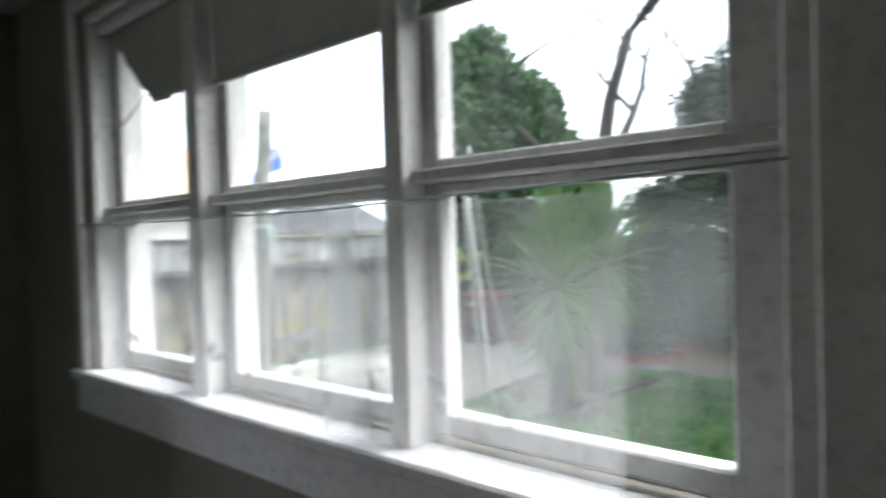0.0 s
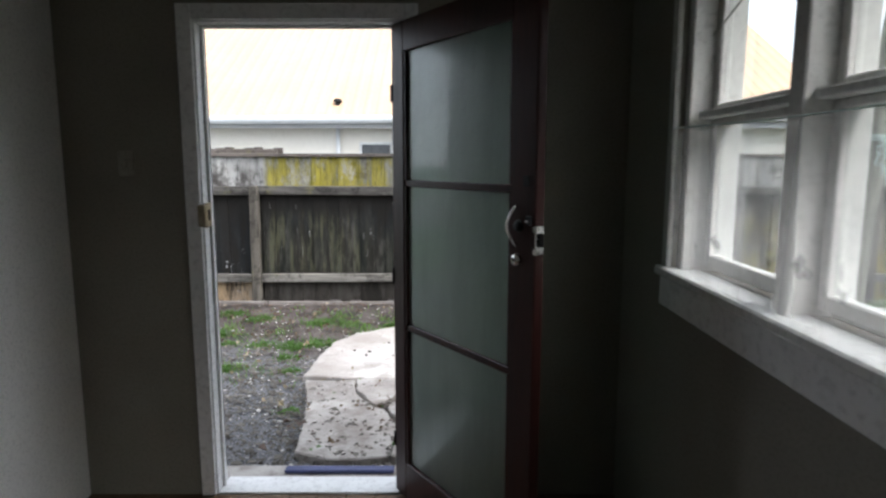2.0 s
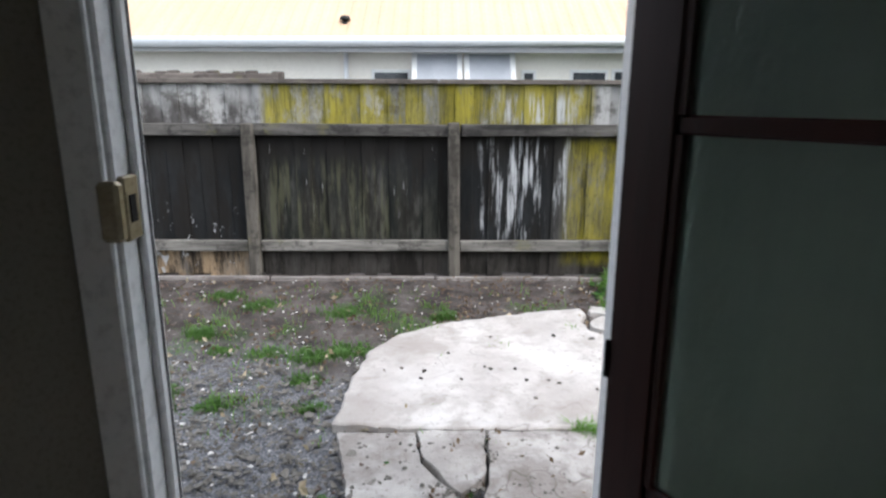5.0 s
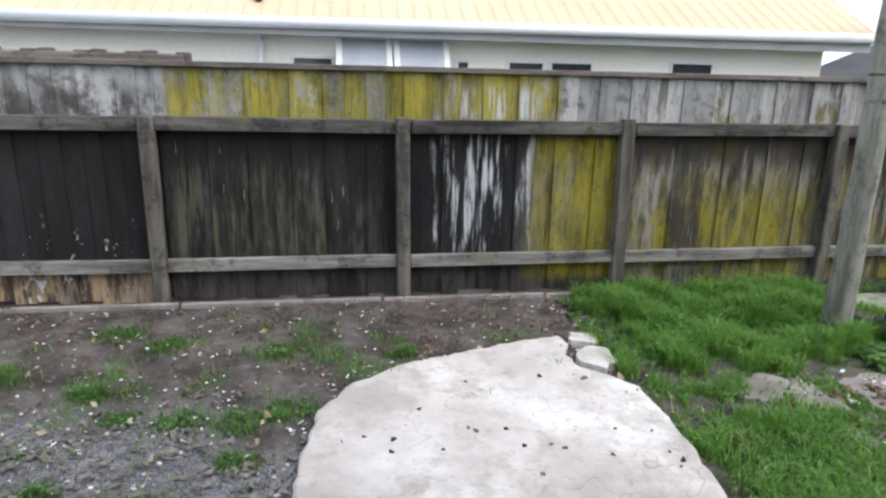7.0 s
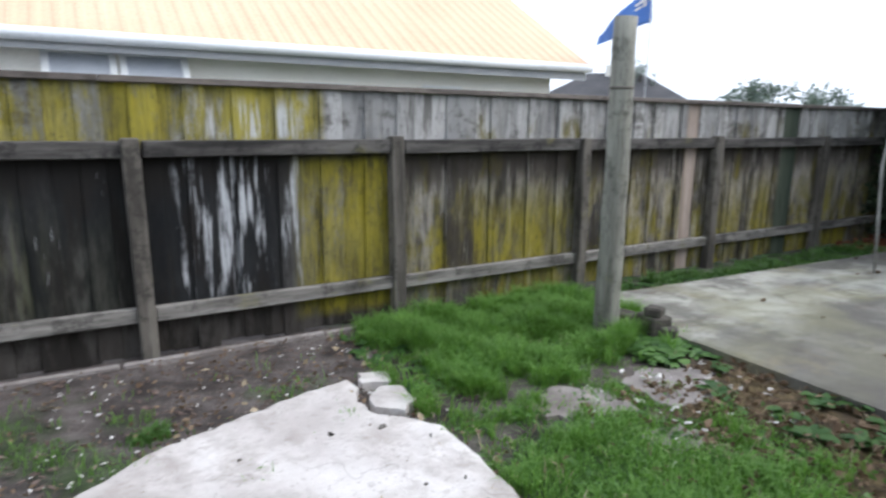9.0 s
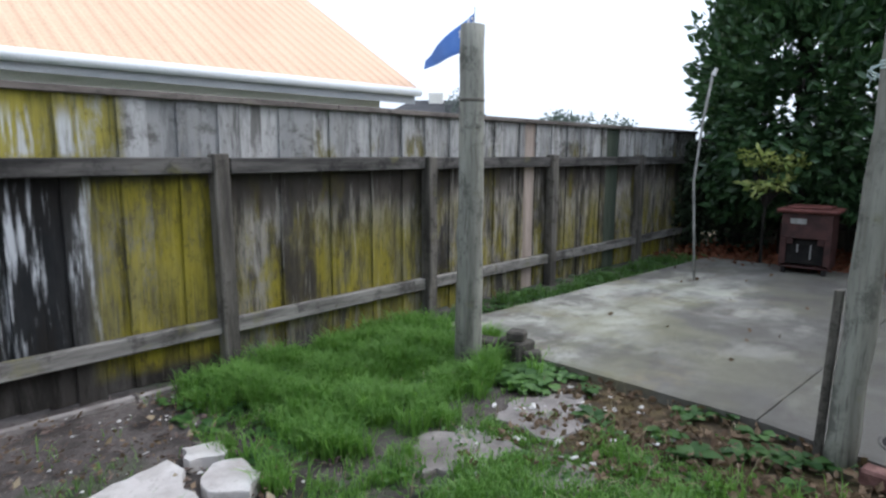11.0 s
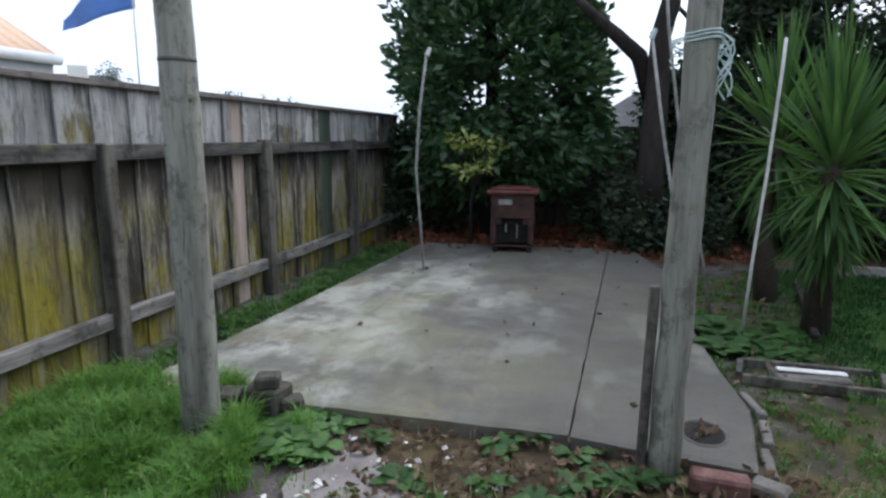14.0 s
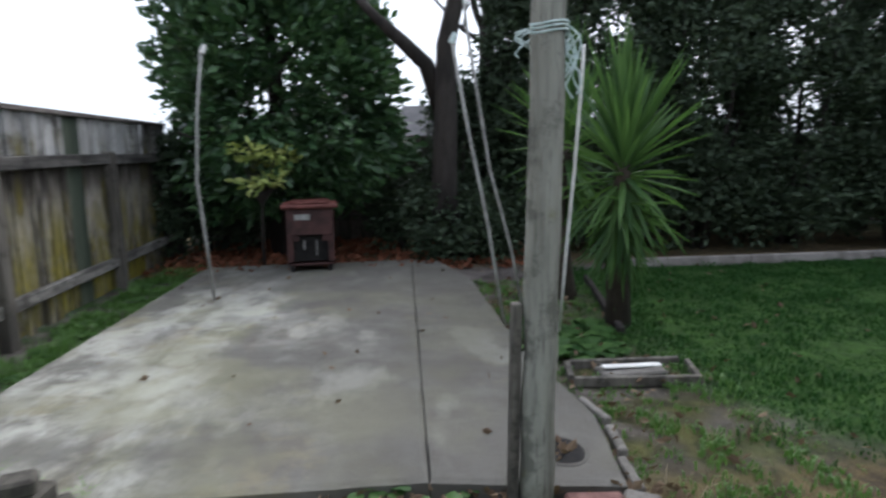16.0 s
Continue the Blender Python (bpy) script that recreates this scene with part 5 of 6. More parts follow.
def variegated_shrub():
    ob = tagged(empty("variegated_shrub", (7.98, -1.36, 0)), "small shrub with yellow-green variegated leaves", "shrub")
    rnd = random.Random(2)
    bm = tube([(8.12, -1.28, -0.02), (8.03, -1.30, 0.6), (7.98, -1.36, 1.2)], [0.02, 0.016, 0.008], 6)
    tips = []
    for i in range(26):
        a = i * 2.4
        p = (7.95 + rnd.uniform(0.05, 0.2) * math.cos(a), -1.36 + rnd.uniform(0.1, 0.36) * math.sin(a), rnd.uniform(0.95, 1.42))
        tube([(8.02, -1.31, 0.75), p], [0.008, 0.004], 4, bm)
        tips.append((p, 1.0))
    under(part("stem", bm, "bark"), ob)
    under(leaf_mesh("leaves", clumps(tips, 13, 0.08, 9), 0.12, "leafpale", None, 6, 0.1, 0.38), ob)


variegated_shrub()


def bare_tree(base, height, seed, lean, label, spread=1.0):
    ob = tagged(empty("bare_tree", base), label, "tree", "bare trees")
    rnd = random.Random(seed)
    bm = bmesh.new()
    limbs = []

    def limb(p, d, length, r, depth, target):
        pts, rad = [p], [r]
        q, v = Vector(p), Vector(d).normalized()
        steps = 5
        for i in range(steps):
            v = (v + Vector((rnd.uniform(-0.22, 0.22), rnd.uniform(-0.22, 0.22), rnd.uniform(-0.05, 0.16)))).normalized()
            q = q + v * length / steps
            pts.append(tuple(q))
            rad.append(r * (1 - 0.62 * (i + 1) / steps))
        tube(pts, rad, 9 if depth == 0 else 6 if depth < 3 else 4, target)
        if depth < 4 and rad[-1] > 0.004:
            for k in range(3 if depth < 2 else 4):
                j = rnd.choice((2, 3, 4, 5)) if depth else rnd.choice((3, 4, 5))
                a = rnd.uniform(0, 2 * math.pi)
                side = Vector((math.cos(a), math.sin(a), rnd.uniform(-0.1, 0.7))) * spread
                into = target
                if depth == 0:
                    into = bmesh.new()
                    limbs.append(into)
                limb(pts[j], v * 0.7 + side, length * rnd.uniform(0.5, 0.72), rad[j] * 0.72, depth + 1, into)

    limb(base, lean, height, 0.19, 0, bm)
    under(part("trunk", bm, "bark", smooth=True), ob)
    for one in limbs:
        under(part("limb", one, "bark", smooth=True), ob)
    return ob


bare_tree((8.6, -3.53, -0.05), 4.4, 21, (0.0, 0.03, 1), "leafless grey tree with forking limbs behind the patio", 0.8)
bare_tree((9.7, -4.25, -0.05), 3.8, 33, (0.0, -0.03, 1), "leafless grey tree with upright limbs behind the yucca", 0.8)
bare_tree((9.6, -5.6, -0.05), 3.6, 35, (0.05, 0.02, 1), "leafless grey tree rising from the shrubs", 0.8)
limb_bm = tube([(8.6, -3.46, 1.75), (8.5, -3.24, 2.36), (8.35, -2.95, 2.60), (8.2, -2.66, 2.82), (8.2, -2.25, 3.25)], [0.12, 0.10, 0.085, 0.06, 0.03], 8)
limb_ob = part("limb", limb_bm, "bark", smooth=True)
trees = [o for o in scene.objects if o.name == "bare_tree"]
under(limb_ob, trees[0])


def yucca(base):
    ob = tagged(empty("yucca", base), "large spiky green yucca with drooping sword leaves", "yucca")
    rnd = random.Random(17)
    heads = [((0.0, 0.0, 1.34), 0.80, 150, 0.0), ((0.0, 0.0, 1.12), 0.66, 60, 0.66), ((0.0, 0.0, 0.92), 0.52, 45, 0.74), ((1.15, 0.06, 1.50), 0.84, 140, 0.0), ((1.15, 0.06, 1.26), 0.64, 50, 0.66)]
    bm = tube([(base[0], base[1], -0.05), (base[0] + 0.03, base[1] + 0.02, 0.7), (base[0], base[1], 1.25)], [0.10, 0.075, 0.06], 9)
    under(part("stem", bm, "yuccabark", smooth=True), ob)
    bm = tube([(base[0] + 0.95, base[1] + 0.10, -0.05), (base[0] + 1.08, base[1] + 0.16, 0.7), (base[0] + 1.15, base[1] + 0.06, 1.42)], [0.10, 0.07, 0.06], 8)
    under(part("stem", bm, "yuccabark", smooth=True), ob)
    for (hx, hy, hz), k, count, start in heads:
        verts, faces = [], []
        for i in range(count):
            a = i * 2.39996
            t = start + (1 - start) * i / count
            el = radians((90 - 52 * (t / 0.62) if t < 0.62 else 38 - 122 * ((t - 0.62) / 0.38) ** 0.75) + rnd.uniform(-9, 9))
            L = k * rnd.uniform(0.7, 1.10) * (0.74 + 0.40 * max(0.0, math.sin(el)))
            a += rnd.uniform(-0.35, 0.35)
            d = Vector((math.cos(a) * math.cos(el), math.sin(a) * math.cos(el), math.sin(el)))
            side = d.cross(Vector((0, 0, 1)))
            side = side.normalized() if side.length > 0.05 else Vector((1, 0, 0))
            up = side.cross(d)
            o = Vector((base[0] + hx, base[1] + hy, hz - 0.30 * t))
            w = 0.031 * k * rnd.uniform(0.8, 1.15)
            n0 = len(verts)
            rnd_bend = rnd.uniform(0.5, 1.4)
            for j, (f, ww) in enumerate(((0.03, 0.6), (0.35, 1.0), (0.7, 0.75), (1.0, 0.05))):
                c = o + d * L * f - Vector((0, 0, 0.30 * L * f * f * (0.10 + 0.7 * t * rnd_bend))) * (0.9 if el < radians(70) else 0.15)
                verts += [c - side * w * ww + up * 0.012 * ww, c - up * 0.004, c + side * w * ww + up * 0.012 * ww]
            for j in range(3):
                b = n0 + j * 3
                faces += [(b, b + 1, b + 4, b + 3), (b + 1, b + 2, b + 5, b + 4)]
        under(raw("leaf_head", [tuple(v) for v in verts], faces, "yucca"), ob)
    return ob


yucca((5.30, -4.40, 0.0))


def shrub(name, x, y, w, d, h, seed, label, mat="hedge", count=70, leaf=0.10, z0=0.05):
    ob = tagged(empty(name, (x, y, 0)), label, "shrub", "dark shrubs")
    rnd = random.Random(seed)
    bm = bmesh.new()
    for i in range(5):
        a = i * 1.3 + seed
        tube([(x + 0.1 * math.cos(a), y + 0.1 * math.sin(a), -0.05), (x + 0.3 * w * math.cos(a), y + 0.3 * d * math.sin(a), h * 0.45), (x + 0.38 * w * math.cos(a), y + 0.38 * d * math.sin(a), h * 0.85)], [0.04, 0.025, 0.008], 6, bm)
    under(part("stem", bm, "bark", smooth=True), ob)
    spots = []
    for i in range(count):
        z = rnd.uniform(z0, 1)
        k = math.sqrt(max(0.08, 1 - max(0, z - 0.45) ** 2 / 0.34))
        a = rnd.uniform(0, 2 * math.pi)
        q = rnd.uniform(0.55, 1.0)
        spots.append(((x + w / 2 * k * q * math.cos(a), y + d / 2 * k * q * math.sin(a), 0.1 + z * h), rnd.uniform(0.7, 1.3)))
    under(leaf_mesh("crown", clumps(spots, 120, 0.34, seed), leaf, mat, None, seed, 0.25, 0.5), ob)
    return ob


for i, (x, y, w, d, h) in enumerate((
    (8.9, -5.7, 1.5, 1.8, 3.9), (8.7, -6.9, 1.7, 1.8, 4.2), (8.8, -8.3, 1.8, 1.9, 4.6), (8.6, -9.8, 1.9, 2.1, 4.8), (8.2, -11.3, 2.3, 2.3, 5.0),
    (9.5, -4.75, 1.2, 1.3, 3.7), (9.9, -7.6, 1.5, 2.4, 3.6), (9.8, -10.2, 1.6, 2.4, 4.2), (6.4, -12.2, 2.6, 2.0, 3.6), (3.8, -12.6, 2.8, 2.0, 3.2),
)):
    shrub("dark_shrub", x, y, w, d, h, 40 + i, "dense dark green shrub behind the lawn", count=190 if i < 6 else 100)
shrub("dark_shrub", 9.65, -3.80, 0.9, 0.9, 2.1, 66, "dark leafy shrub climbing round the bare tree", count=60)
shrub("low_shrub", 9.2, -3.1, 0.7, 1.2, 0.75, 61, "low dark strappy shrub by the rear fence", count=26)
shrub("low_shrub", 8.32, -3.62, 0.6, 1.2, 0.62, 64, "low dark strappy shrub at the foot of the bare tree", count=24)
shrub("low_shrub", 9.0, 0.0, 0.7, 0.5, 1.3, 62, "dark shrub filling the fence corner", count=30)
shrub("low_shrub", 9.6, -0.4, 0.9, 1.2, 1.8, 63, "dark shrub filling the fence corner", count=50)


# ---- grass, weeds, litter, gravel ----
def blades(name, x, y, height, width, material, seed, label, cat="grass", lean=0.9):
    r = np.random.RandomState(seed)
    n = len(x)
    w = np.array([noise.noise((a * 4.1, b * 4.1, seed + 0.5)) + 0.6 * noise.noise((a * 11, b * 11, seed)) for a, b in zip(x, y)])
    h = height * r.uniform(0.4, 1.2, n) * np.clip(1.0 + 1.3 * w, 0.3, 2.2)
    a = r.uniform(0, 2 * np.pi, n)
    ln = h * lean * r.uniform(0.2, 1.2, n)
    dx, dy = np.cos(a), np.sin(a)
    w = width * r.uniform(0.7, 1.3, n)
    zero = np.zeros(n) - 0.012
    sx, sy = -dy * w / 2, dx * w / 2
    v = np.stack([
        np.stack([x - sx, y - sy, zero], 1), np.stack([x + sx, y + sy, zero], 1),
        np.stack([x + dx * ln * 0.35 - sx * 0.8, y + dy * ln * 0.35 - sy * 0.8, h * 0.6], 1), np.stack([x + dx * ln * 0.35 + sx * 0.8, y + dy * ln * 0.35 + sy * 0.8, h * 0.6], 1),
        np.stack([x + dx * ln, y + dy * ln, h * (1 - 0.25 * lean)], 1)], 1).reshape(-1, 3)
    i = np.arange(n)[:, None] * 5
    f = (i + np.array([[0, 1, 3, 2]])).tolist() + (i + np.array([[2, 3, 4]])).tolist()
    return tagged(raw(name, v.tolist(), f, material), label, cat, kind="stuff")


def scatter(n, x0, x1, y0, y1, seed, keep, clump=0.0):
    r = np.random.RandomState(seed)
    x, y = r.uniform(x0, x1, n), r.uniform(y0, y1, n)
    gravel, mould, moss, grass = ground_masks(x, y)
    u = r.uniform(size=n)
    if clump:
        w = np.array([noise.noise((a * 6.5, b * 6.5, seed)) + 0.5 * noise.noise((a * 17, b * 17, seed)) for a, b in zip(x, y)])
        u = u + clump * (0.15 - w)
    ok = keep(gravel, mould, moss, grass, x, y, u)
    return x[ok], y[ok]


blades("long_grass", *scatter(60000, 1.1, 3.3, -1.55, -0.08, 1, lambda g, m, o, t, x, y, u: u < t, 0.9), 0.12, 0.007, "blade", 1, "lush long green grass beside the fence")
blades("long_grass", *scatter(52000, 1.05, 2.75, -4.0, -1.1, 2, lambda g, m, o, t, x, y, u: u < t * 0.9, 0.8), 0.07, 0.006, "blade", 2, "green grass along the broken path")
blades("edge_grass", *scatter(9000, 3.1, 8.2, -0.62, -0.1, 3, lambda g, m, o, t, x, y, u: (u < t) & (y > -0.38 - (x - 3.2) * 0.055)), 0.075, 0.010, "weed", 3, "low weeds between patio and fence")
blades("lawn_grass", *scatter(52000, 2.9, 7.5, -9.0, -4.1, 4, lambda g, m, o, t, x, y, u: u < t * 0.9, 0.35), 0.045, 0.008, "lawn", 4, "mown dark green lawn")
blades("sparse_grass", *scatter(22000, -3.5, 1.1, -2.8, -0.3, 5, lambda g, m, o, t, x, y, u: u < t * 1.1, 0.6), 0.05, 0.005, "blade", 5, "thin tufts of grass on bare soil")
TUFTS = ((-1.47, -0.80, 0.17), (-0.84, -0.97, 0.17), (-1.86, -0.60, 0.14), (-1.73, -1.43, 0.12), (-1.50, -1.69, 0.10), (-1.23, -1.74, 0.12), (-0.91, -1.78, 0.15), (-0.70, -1.70, 0.15), (-0.81, -2.43, 0.09), (-1.63, -2.23, 0.08), (-1.32, -2.42, 0.08), (-0.10, -1.06, 0.12), (-0.89, -2.13, 0.09), (-1.57, -2.50, 0.12), (-0.62, -3.2, 0.07), (-2.3, -1.2, 0.15), (-2.6, -2.0, 0.12))
rt = np.random.RandomState(77)
tx = np.concatenate([rt.normal(a, c * 0.50, int(3000 * c)) for a, b, c in TUFTS])
ty = np.concatenate([rt.normal(b, c * 0.40, int(3000 * c)) for a, b, c in TUFTS])
blades("grass_tufts", tx, ty, 0.040, 0.007, "weed", 8, "low green tufts of grass and weeds on bare soil")
blades("dry_grass", *scatter(9000, 1.0, 3.2, -4.0, -0.1, 7, lambda g, m, o, t, x, y, u: u < 0.04 + 0.10 * t, 0.5), 0.07, 0.005, "drygrass", 7, "dry straw-coloured blades among the grass")
blades("weeds", *scatter(16000, 2.9, 7.0, -4.6, -3.55, 6, lambda g, m, o, t, x, y, u: u < 0.45, 1.3), 0.03, 0.010, "weed", 6, "low weeds and moss beside the patio")


def litter(name, pts, size, material, seed, label, cat):
    c = np.stack([pts[0], pts[1], np.full(len(pts[0]), 0.014)], 1)
    r = np.random.RandomState(seed)
    c[:, 2] += r.uniform(0, 0.02, len(c)) + (0.05 if name == "dead_leaves" else 0)
    ob = leaf_mesh(name, c, size, material, None, seed, 0.1, 0.6)
    return tagged(ob, label, cat, kind="stuff")


litter("fallen_leaves", scatter(3600, 1.4, 3.15, -3.7, -1.75, 11, lambda g, m, o, t, x, y, u: u < 0.10 + 0.62 * m, 0.9), 0.048, "litter", 11, "brown fallen leaves on the soil", "leaves")
litter("fallen_leaves", scatter(2000, 3.0, 7.4, -6.5, -3.5, 12, lambda g, m, o, t, x, y, u: u < 0.06 + 0.6 * o, 0.5), 0.06, "litter", 12, "scattered brown leaves on the lawn", "leaves")
litter("leaf_mulch", scatter(4200, 7.7, 10.2, -4.6, 0.0, 13, lambda g, m, o, t, x, y, u: u < 0.8), 0.085, "redlitter", 13, "deep red-brown leaf mulch under the trees", "leaves")
def rosettes(name, pts, size, material, seed, label, z=0.0):
    """Low broad-leaved weeds: each a ring of arched oval leaves."""
    r = np.random.RandomState(seed)
    verts, faces = [], []
    for px, py in zip(*pts):
        k = size * r.uniform(0.5, 1.25)
        for j in range(r.randint(6, 11)):
            a = r.uniform(0, 2 * math.pi)
            el = r.uniform(0.45, 1.25)
            L, w = k * r.uniform(0.6, 1.15), k * r.uniform(0.22, 0.34)
            ca, sa3 = math.cos(a), math.sin(a)
            b = len(verts)
            for f, ww in ((0.12, 0.12), (0.38, 0.8), (0.66, 1.0), (0.90, 0.62), (1.0, 0.08)):
                out = L * f * math.cos(el * (1 - 0.45 * f))
                up = z + L * f * math.sin(el * (1 - 0.75 * f))
                for side, dip in ((-1, 0.10), (0, 0.0), (1, 0.10)):
                    verts.append((px + ca * out - sa3 * side * w * ww, py + sa3 * out + ca * side * w * ww, up + dip * w * ww))
            for q in range(4):
                for h in range(2):
                    o = b + q * 3 + h
                    faces.append((o, o + 1, o + 4, o + 3))
    return tagged(raw(name, verts, faces, material, smooth=True), label, "weeds", kind="stuff")


rosettes("weed_leaves", scatter(420, 2.55, 3.2, -3.4, -1.1, 14, lambda g, m, o, t, x, y, u: (u < 0.5) & ((y > -1.72) | ((y < -2.72) & (y > -3.05) & (x > 2.8)) | (u < 0.01) | ((x > 3.02) & (u < 0.03))), 1.0), 0.105, "broadweed", 14, "broad green weeds at the patio edge")
rosettes("weed_leaves", scatter(75, 2.72, 3.18, -1.66, -1.16, 31, lambda g, m, o, t, x, y, u: (u < 0.8) & (x + 0.25 * y < 2.84), 0.4), 0.125, "weed", 31, "lush broad green weeds beside the corner blocks")
rosettes("weed_leaves", scatter(90, 4.6, 5.3, -4.15, -3.62, 15, lambda g, m, o, t, x, y, u: u < 0.7), 0.16, "broadweed", 15, "leafy green weeds round the white rod")
rosettes("weed_leaves", scatter(170, 1.15, 1.75, -1.3, -0.25, 16, lambda g, m, o, t, x, y, u: u < 0.5, 1.0), 0.085, "broadweed", 16, "broad green weeds at the edge of the grass")
rosettes("weed_leaves", scatter(420, 1.25, 2.7, -3.3, -1.9, 29, lambda g, m, o, t, x, y, u: u < 0.06, 1.2), 0.055, "broadweed", 29, "small broad weeds in the leaf litter")
rosettes("weed_leaves", scatter(260, 3.2, 8.0, -0.55, -0.15, 30, lambda g, m, o, t, x, y, u: (u < 0.7) & (y > -0.36 - (x - 3.2) * 0.055), 1.0), 0.085, "broadweed", 30, "broad green weeds between patio and fence")
litter("soil_litter", scatter(3000, -3.2, 1.3, -2.2, -0.12, 16, lambda g, m, o, t, x, y, u: u < 0.25 + 0.3 * (x > -0.2), 0.9), 0.035, "litter", 16, "small dead leaves and twigs on bare soil", "leaves")


litter("clover", scatter(5200, 1.2, 3.2, -1.5, -0.1, 17, lambda g, m, o, t, x, y, u: u < t * 0.55, 0.8), 0.035, "weed", 17, "clover and small weeds in the grass", "weeds")
litter("clover", scatter(5200, 1.1, 2.9, -3.9, -1.6, 18, lambda g, m, o, t, x, y, u: u < 0.5 * (x < 2.3), 0.9), 0.035, "weed", 18, "clover and small weeds beside the path", "weeds")
litter("twigs", scatter(5200, -3.3, 1.2, -3.2, -0.12, 19, lambda g, m, o, t, x, y, u: u < 0.22, 1.4), 0.026, "litter", 19, "bits of straw and bark on bare soil", "litter")
litter("dead_leaves", scatter(60, 3.2, 8.0, -3.4, -0.6, 20, lambda g, m, o, t, x, y, u: u < 0.7), 0.05, "litter", 20, "a few dry leaves on the patio", "leaves")


def pebbles(name, pts, size, material, seed, label, z=0.002):
    r = np.random.RandomState(seed)
    n = len(pts[0])
    base = np.array([(1, 0, 0), (-1, 0, 0), (0, 1, 0), (0, -1, 0), (0, 0, 0.7), (0, 0, -0.5)], float)
    v = base[None] * r.uniform(0.55, 1.3, (n, 6, 1)) * (size * r.uniform(0.4, 1.5, (n, 1, 1)))
    a = r.uniform(0, 2 * np.pi, n)
    ca, sa2 = np.cos(a)[:, None], np.sin(a)[:, None]
    v = np.stack([v[..., 0] * ca - v[..., 1] * sa2, v[..., 0] * sa2 + v[..., 1] * ca, v[..., 2]], -1)
    v += np.stack([pts[0], pts[1], np.full(n, z)], 1)[:, None]
    tri = np.array([(0, 2, 4), (2, 1, 4), (1, 3, 4), (3, 0, 4), (2, 0, 5), (1, 2, 5), (3, 1, 5), (0, 3, 5)])
    f = (np.arange(n)[:, None, None] * 6 + tri[None]).reshape(-1, 3).tolist()
    return tagged(raw(name, v.reshape(-1, 3).tolist(), f, material), label, "gravel", kind="stuff")


pebbles("gravel", scatter(9000, -3.4, 0.2, -4.1, -1.4, 21, lambda g, m, o, t, x, y, u: u < g), 0.012, "block", 21, "loose grey gravel and chips on the soil")
pebbles("gravel", scatter(1500, -3.4, 0.2, -4.1, -1.2, 22, lambda g, m, o, t, x, y, u: u < 0.12 + 0.4 * g), 0.008, "chip", 22, "pale stone chips among the gravel")
pebbles("stone_chips", scatter(300, -3.2, 1.3, -1.9, -0.1, 23, lambda g, m, o, t, x, y, u: u < 0.7), 0.009, "chip", 23, "pale stone chips on the soil")
pebbles("stone_chips", scatter(80, 1.7, 3.0, -2.5, -1.6, 24, lambda g, m, o, t, x, y, u: u < 0.7), 0.016, "chip", 24, "white plaster chips on the paving")

def flakes(name, pts, size, material, seed, label, z=0.006):
    """Flat broken chips lying at odd tilts."""
    r = np.random.RandomState(seed)
    n = len(pts[0])
    ang = np.sort(r.uniform(0, 2 * np.pi, (n, 5)), axis=1)
    rad = size * r.uniform(0.35, 1.3, (n, 1)) * r.uniform(0.6, 1.0, (n, 5))
    dx, dy = np.cos(ang) * rad, np.sin(ang) * rad * r.uniform(0.4, 1.0, (n, 1))
    tilt = r.normal(0, 0.28, (n, 2))
    dz = dx * tilt[:, :1] + dy * tilt[:, 1:]
    top = np.stack([pts[0][:, None] + dx, pts[1][:, None] + dy, z + dz + 0.004], -1)
    low = top - np.array([0, 0, 0.005])
    v = np.concatenate([top, low], 1).reshape(-1, 3)
    f = []
    for i in range(n):
        b = i * 10
        f.append(tuple(b + k for k in range(5)))
        f += [(b + k, b + 5 + k, b + 5 + (k + 1) % 5, b + (k + 1) % 5) for k in range(5)]
    return tagged(raw(name, v.tolist(), f, material), label, "gravel", kind="stuff")


flakes("gravel_flakes", scatter(5200, -3.4, 0.0, -4.1, -1.35, 41, lambda g, m, o, t, x, y, u: u < 0.08 + 0.5 * g, 0.7), 0.030, "block", 41, "flat grey stone flakes in the gravel")
flakes("pale_flakes", scatter(1500, -3.4, 0.0, -4.1, -1.2, 42, lambda g, m, o, t, x, y, u: u < 0.06 + 0.32 * g, 0.8), 0.019, "chip", 42, "pale broken shell and stone flakes in the gravel")
flakes("bark_chips", scatter(3600, -3.2, 1.5, -1.5, -0.12, 43, lambda g, m, o, t, x, y, u: u < 0.34 + 0.25 * (x > 0.0), 0.7), 0.020, "barkchip", 43, "reddish brown bark chips on bare soil")
flakes("pale_flakes", scatter(700, -3.2, 1.5, -2.0, -0.12, 44, lambda g, m, o, t, x, y, u: u < 0.3, 0.8), 0.017, "chip", 44, "pale wood and stone flakes on the soil")
flakes("path_rubble", scatter(1500, -0.62, 0.55, -3.9, -2.74, 46, lambda g, m, o, t, x, y, u: u < 0.04 + 0.16 * (y < -3.25), 1.8), 0.024, "block", 46, "dirt crumbs and stone bits on the broken path", 0.036)
flakes("path_rubble", scatter(900, -0.62, 0.55, -3.9, -2.74, 47, lambda g, m, o, t, x, y, u: u < 0.08, 1.8), 0.020, "barkchip", 47, "brown bark and leaf bits on the broken path", 0.036)
rosettes("crack_weeds", scatter(60, -0.55, 0.62, -3.8, -2.78, 48, lambda g, m, o, t, x, y, u: u < 0.30, 1.3), 0.045, "broadweed", 48, "small weeds in the cracks of the path", 0.02)
flakes("plaster_flakes", scatter(160, 1.7, 3.0, -2.5, -1.6, 45, lambda g, m, o, t, x, y, u: u < 0.35, 0.8), 0.030, "chip", 45, "white broken plaster flakes on the paving", 0.012)

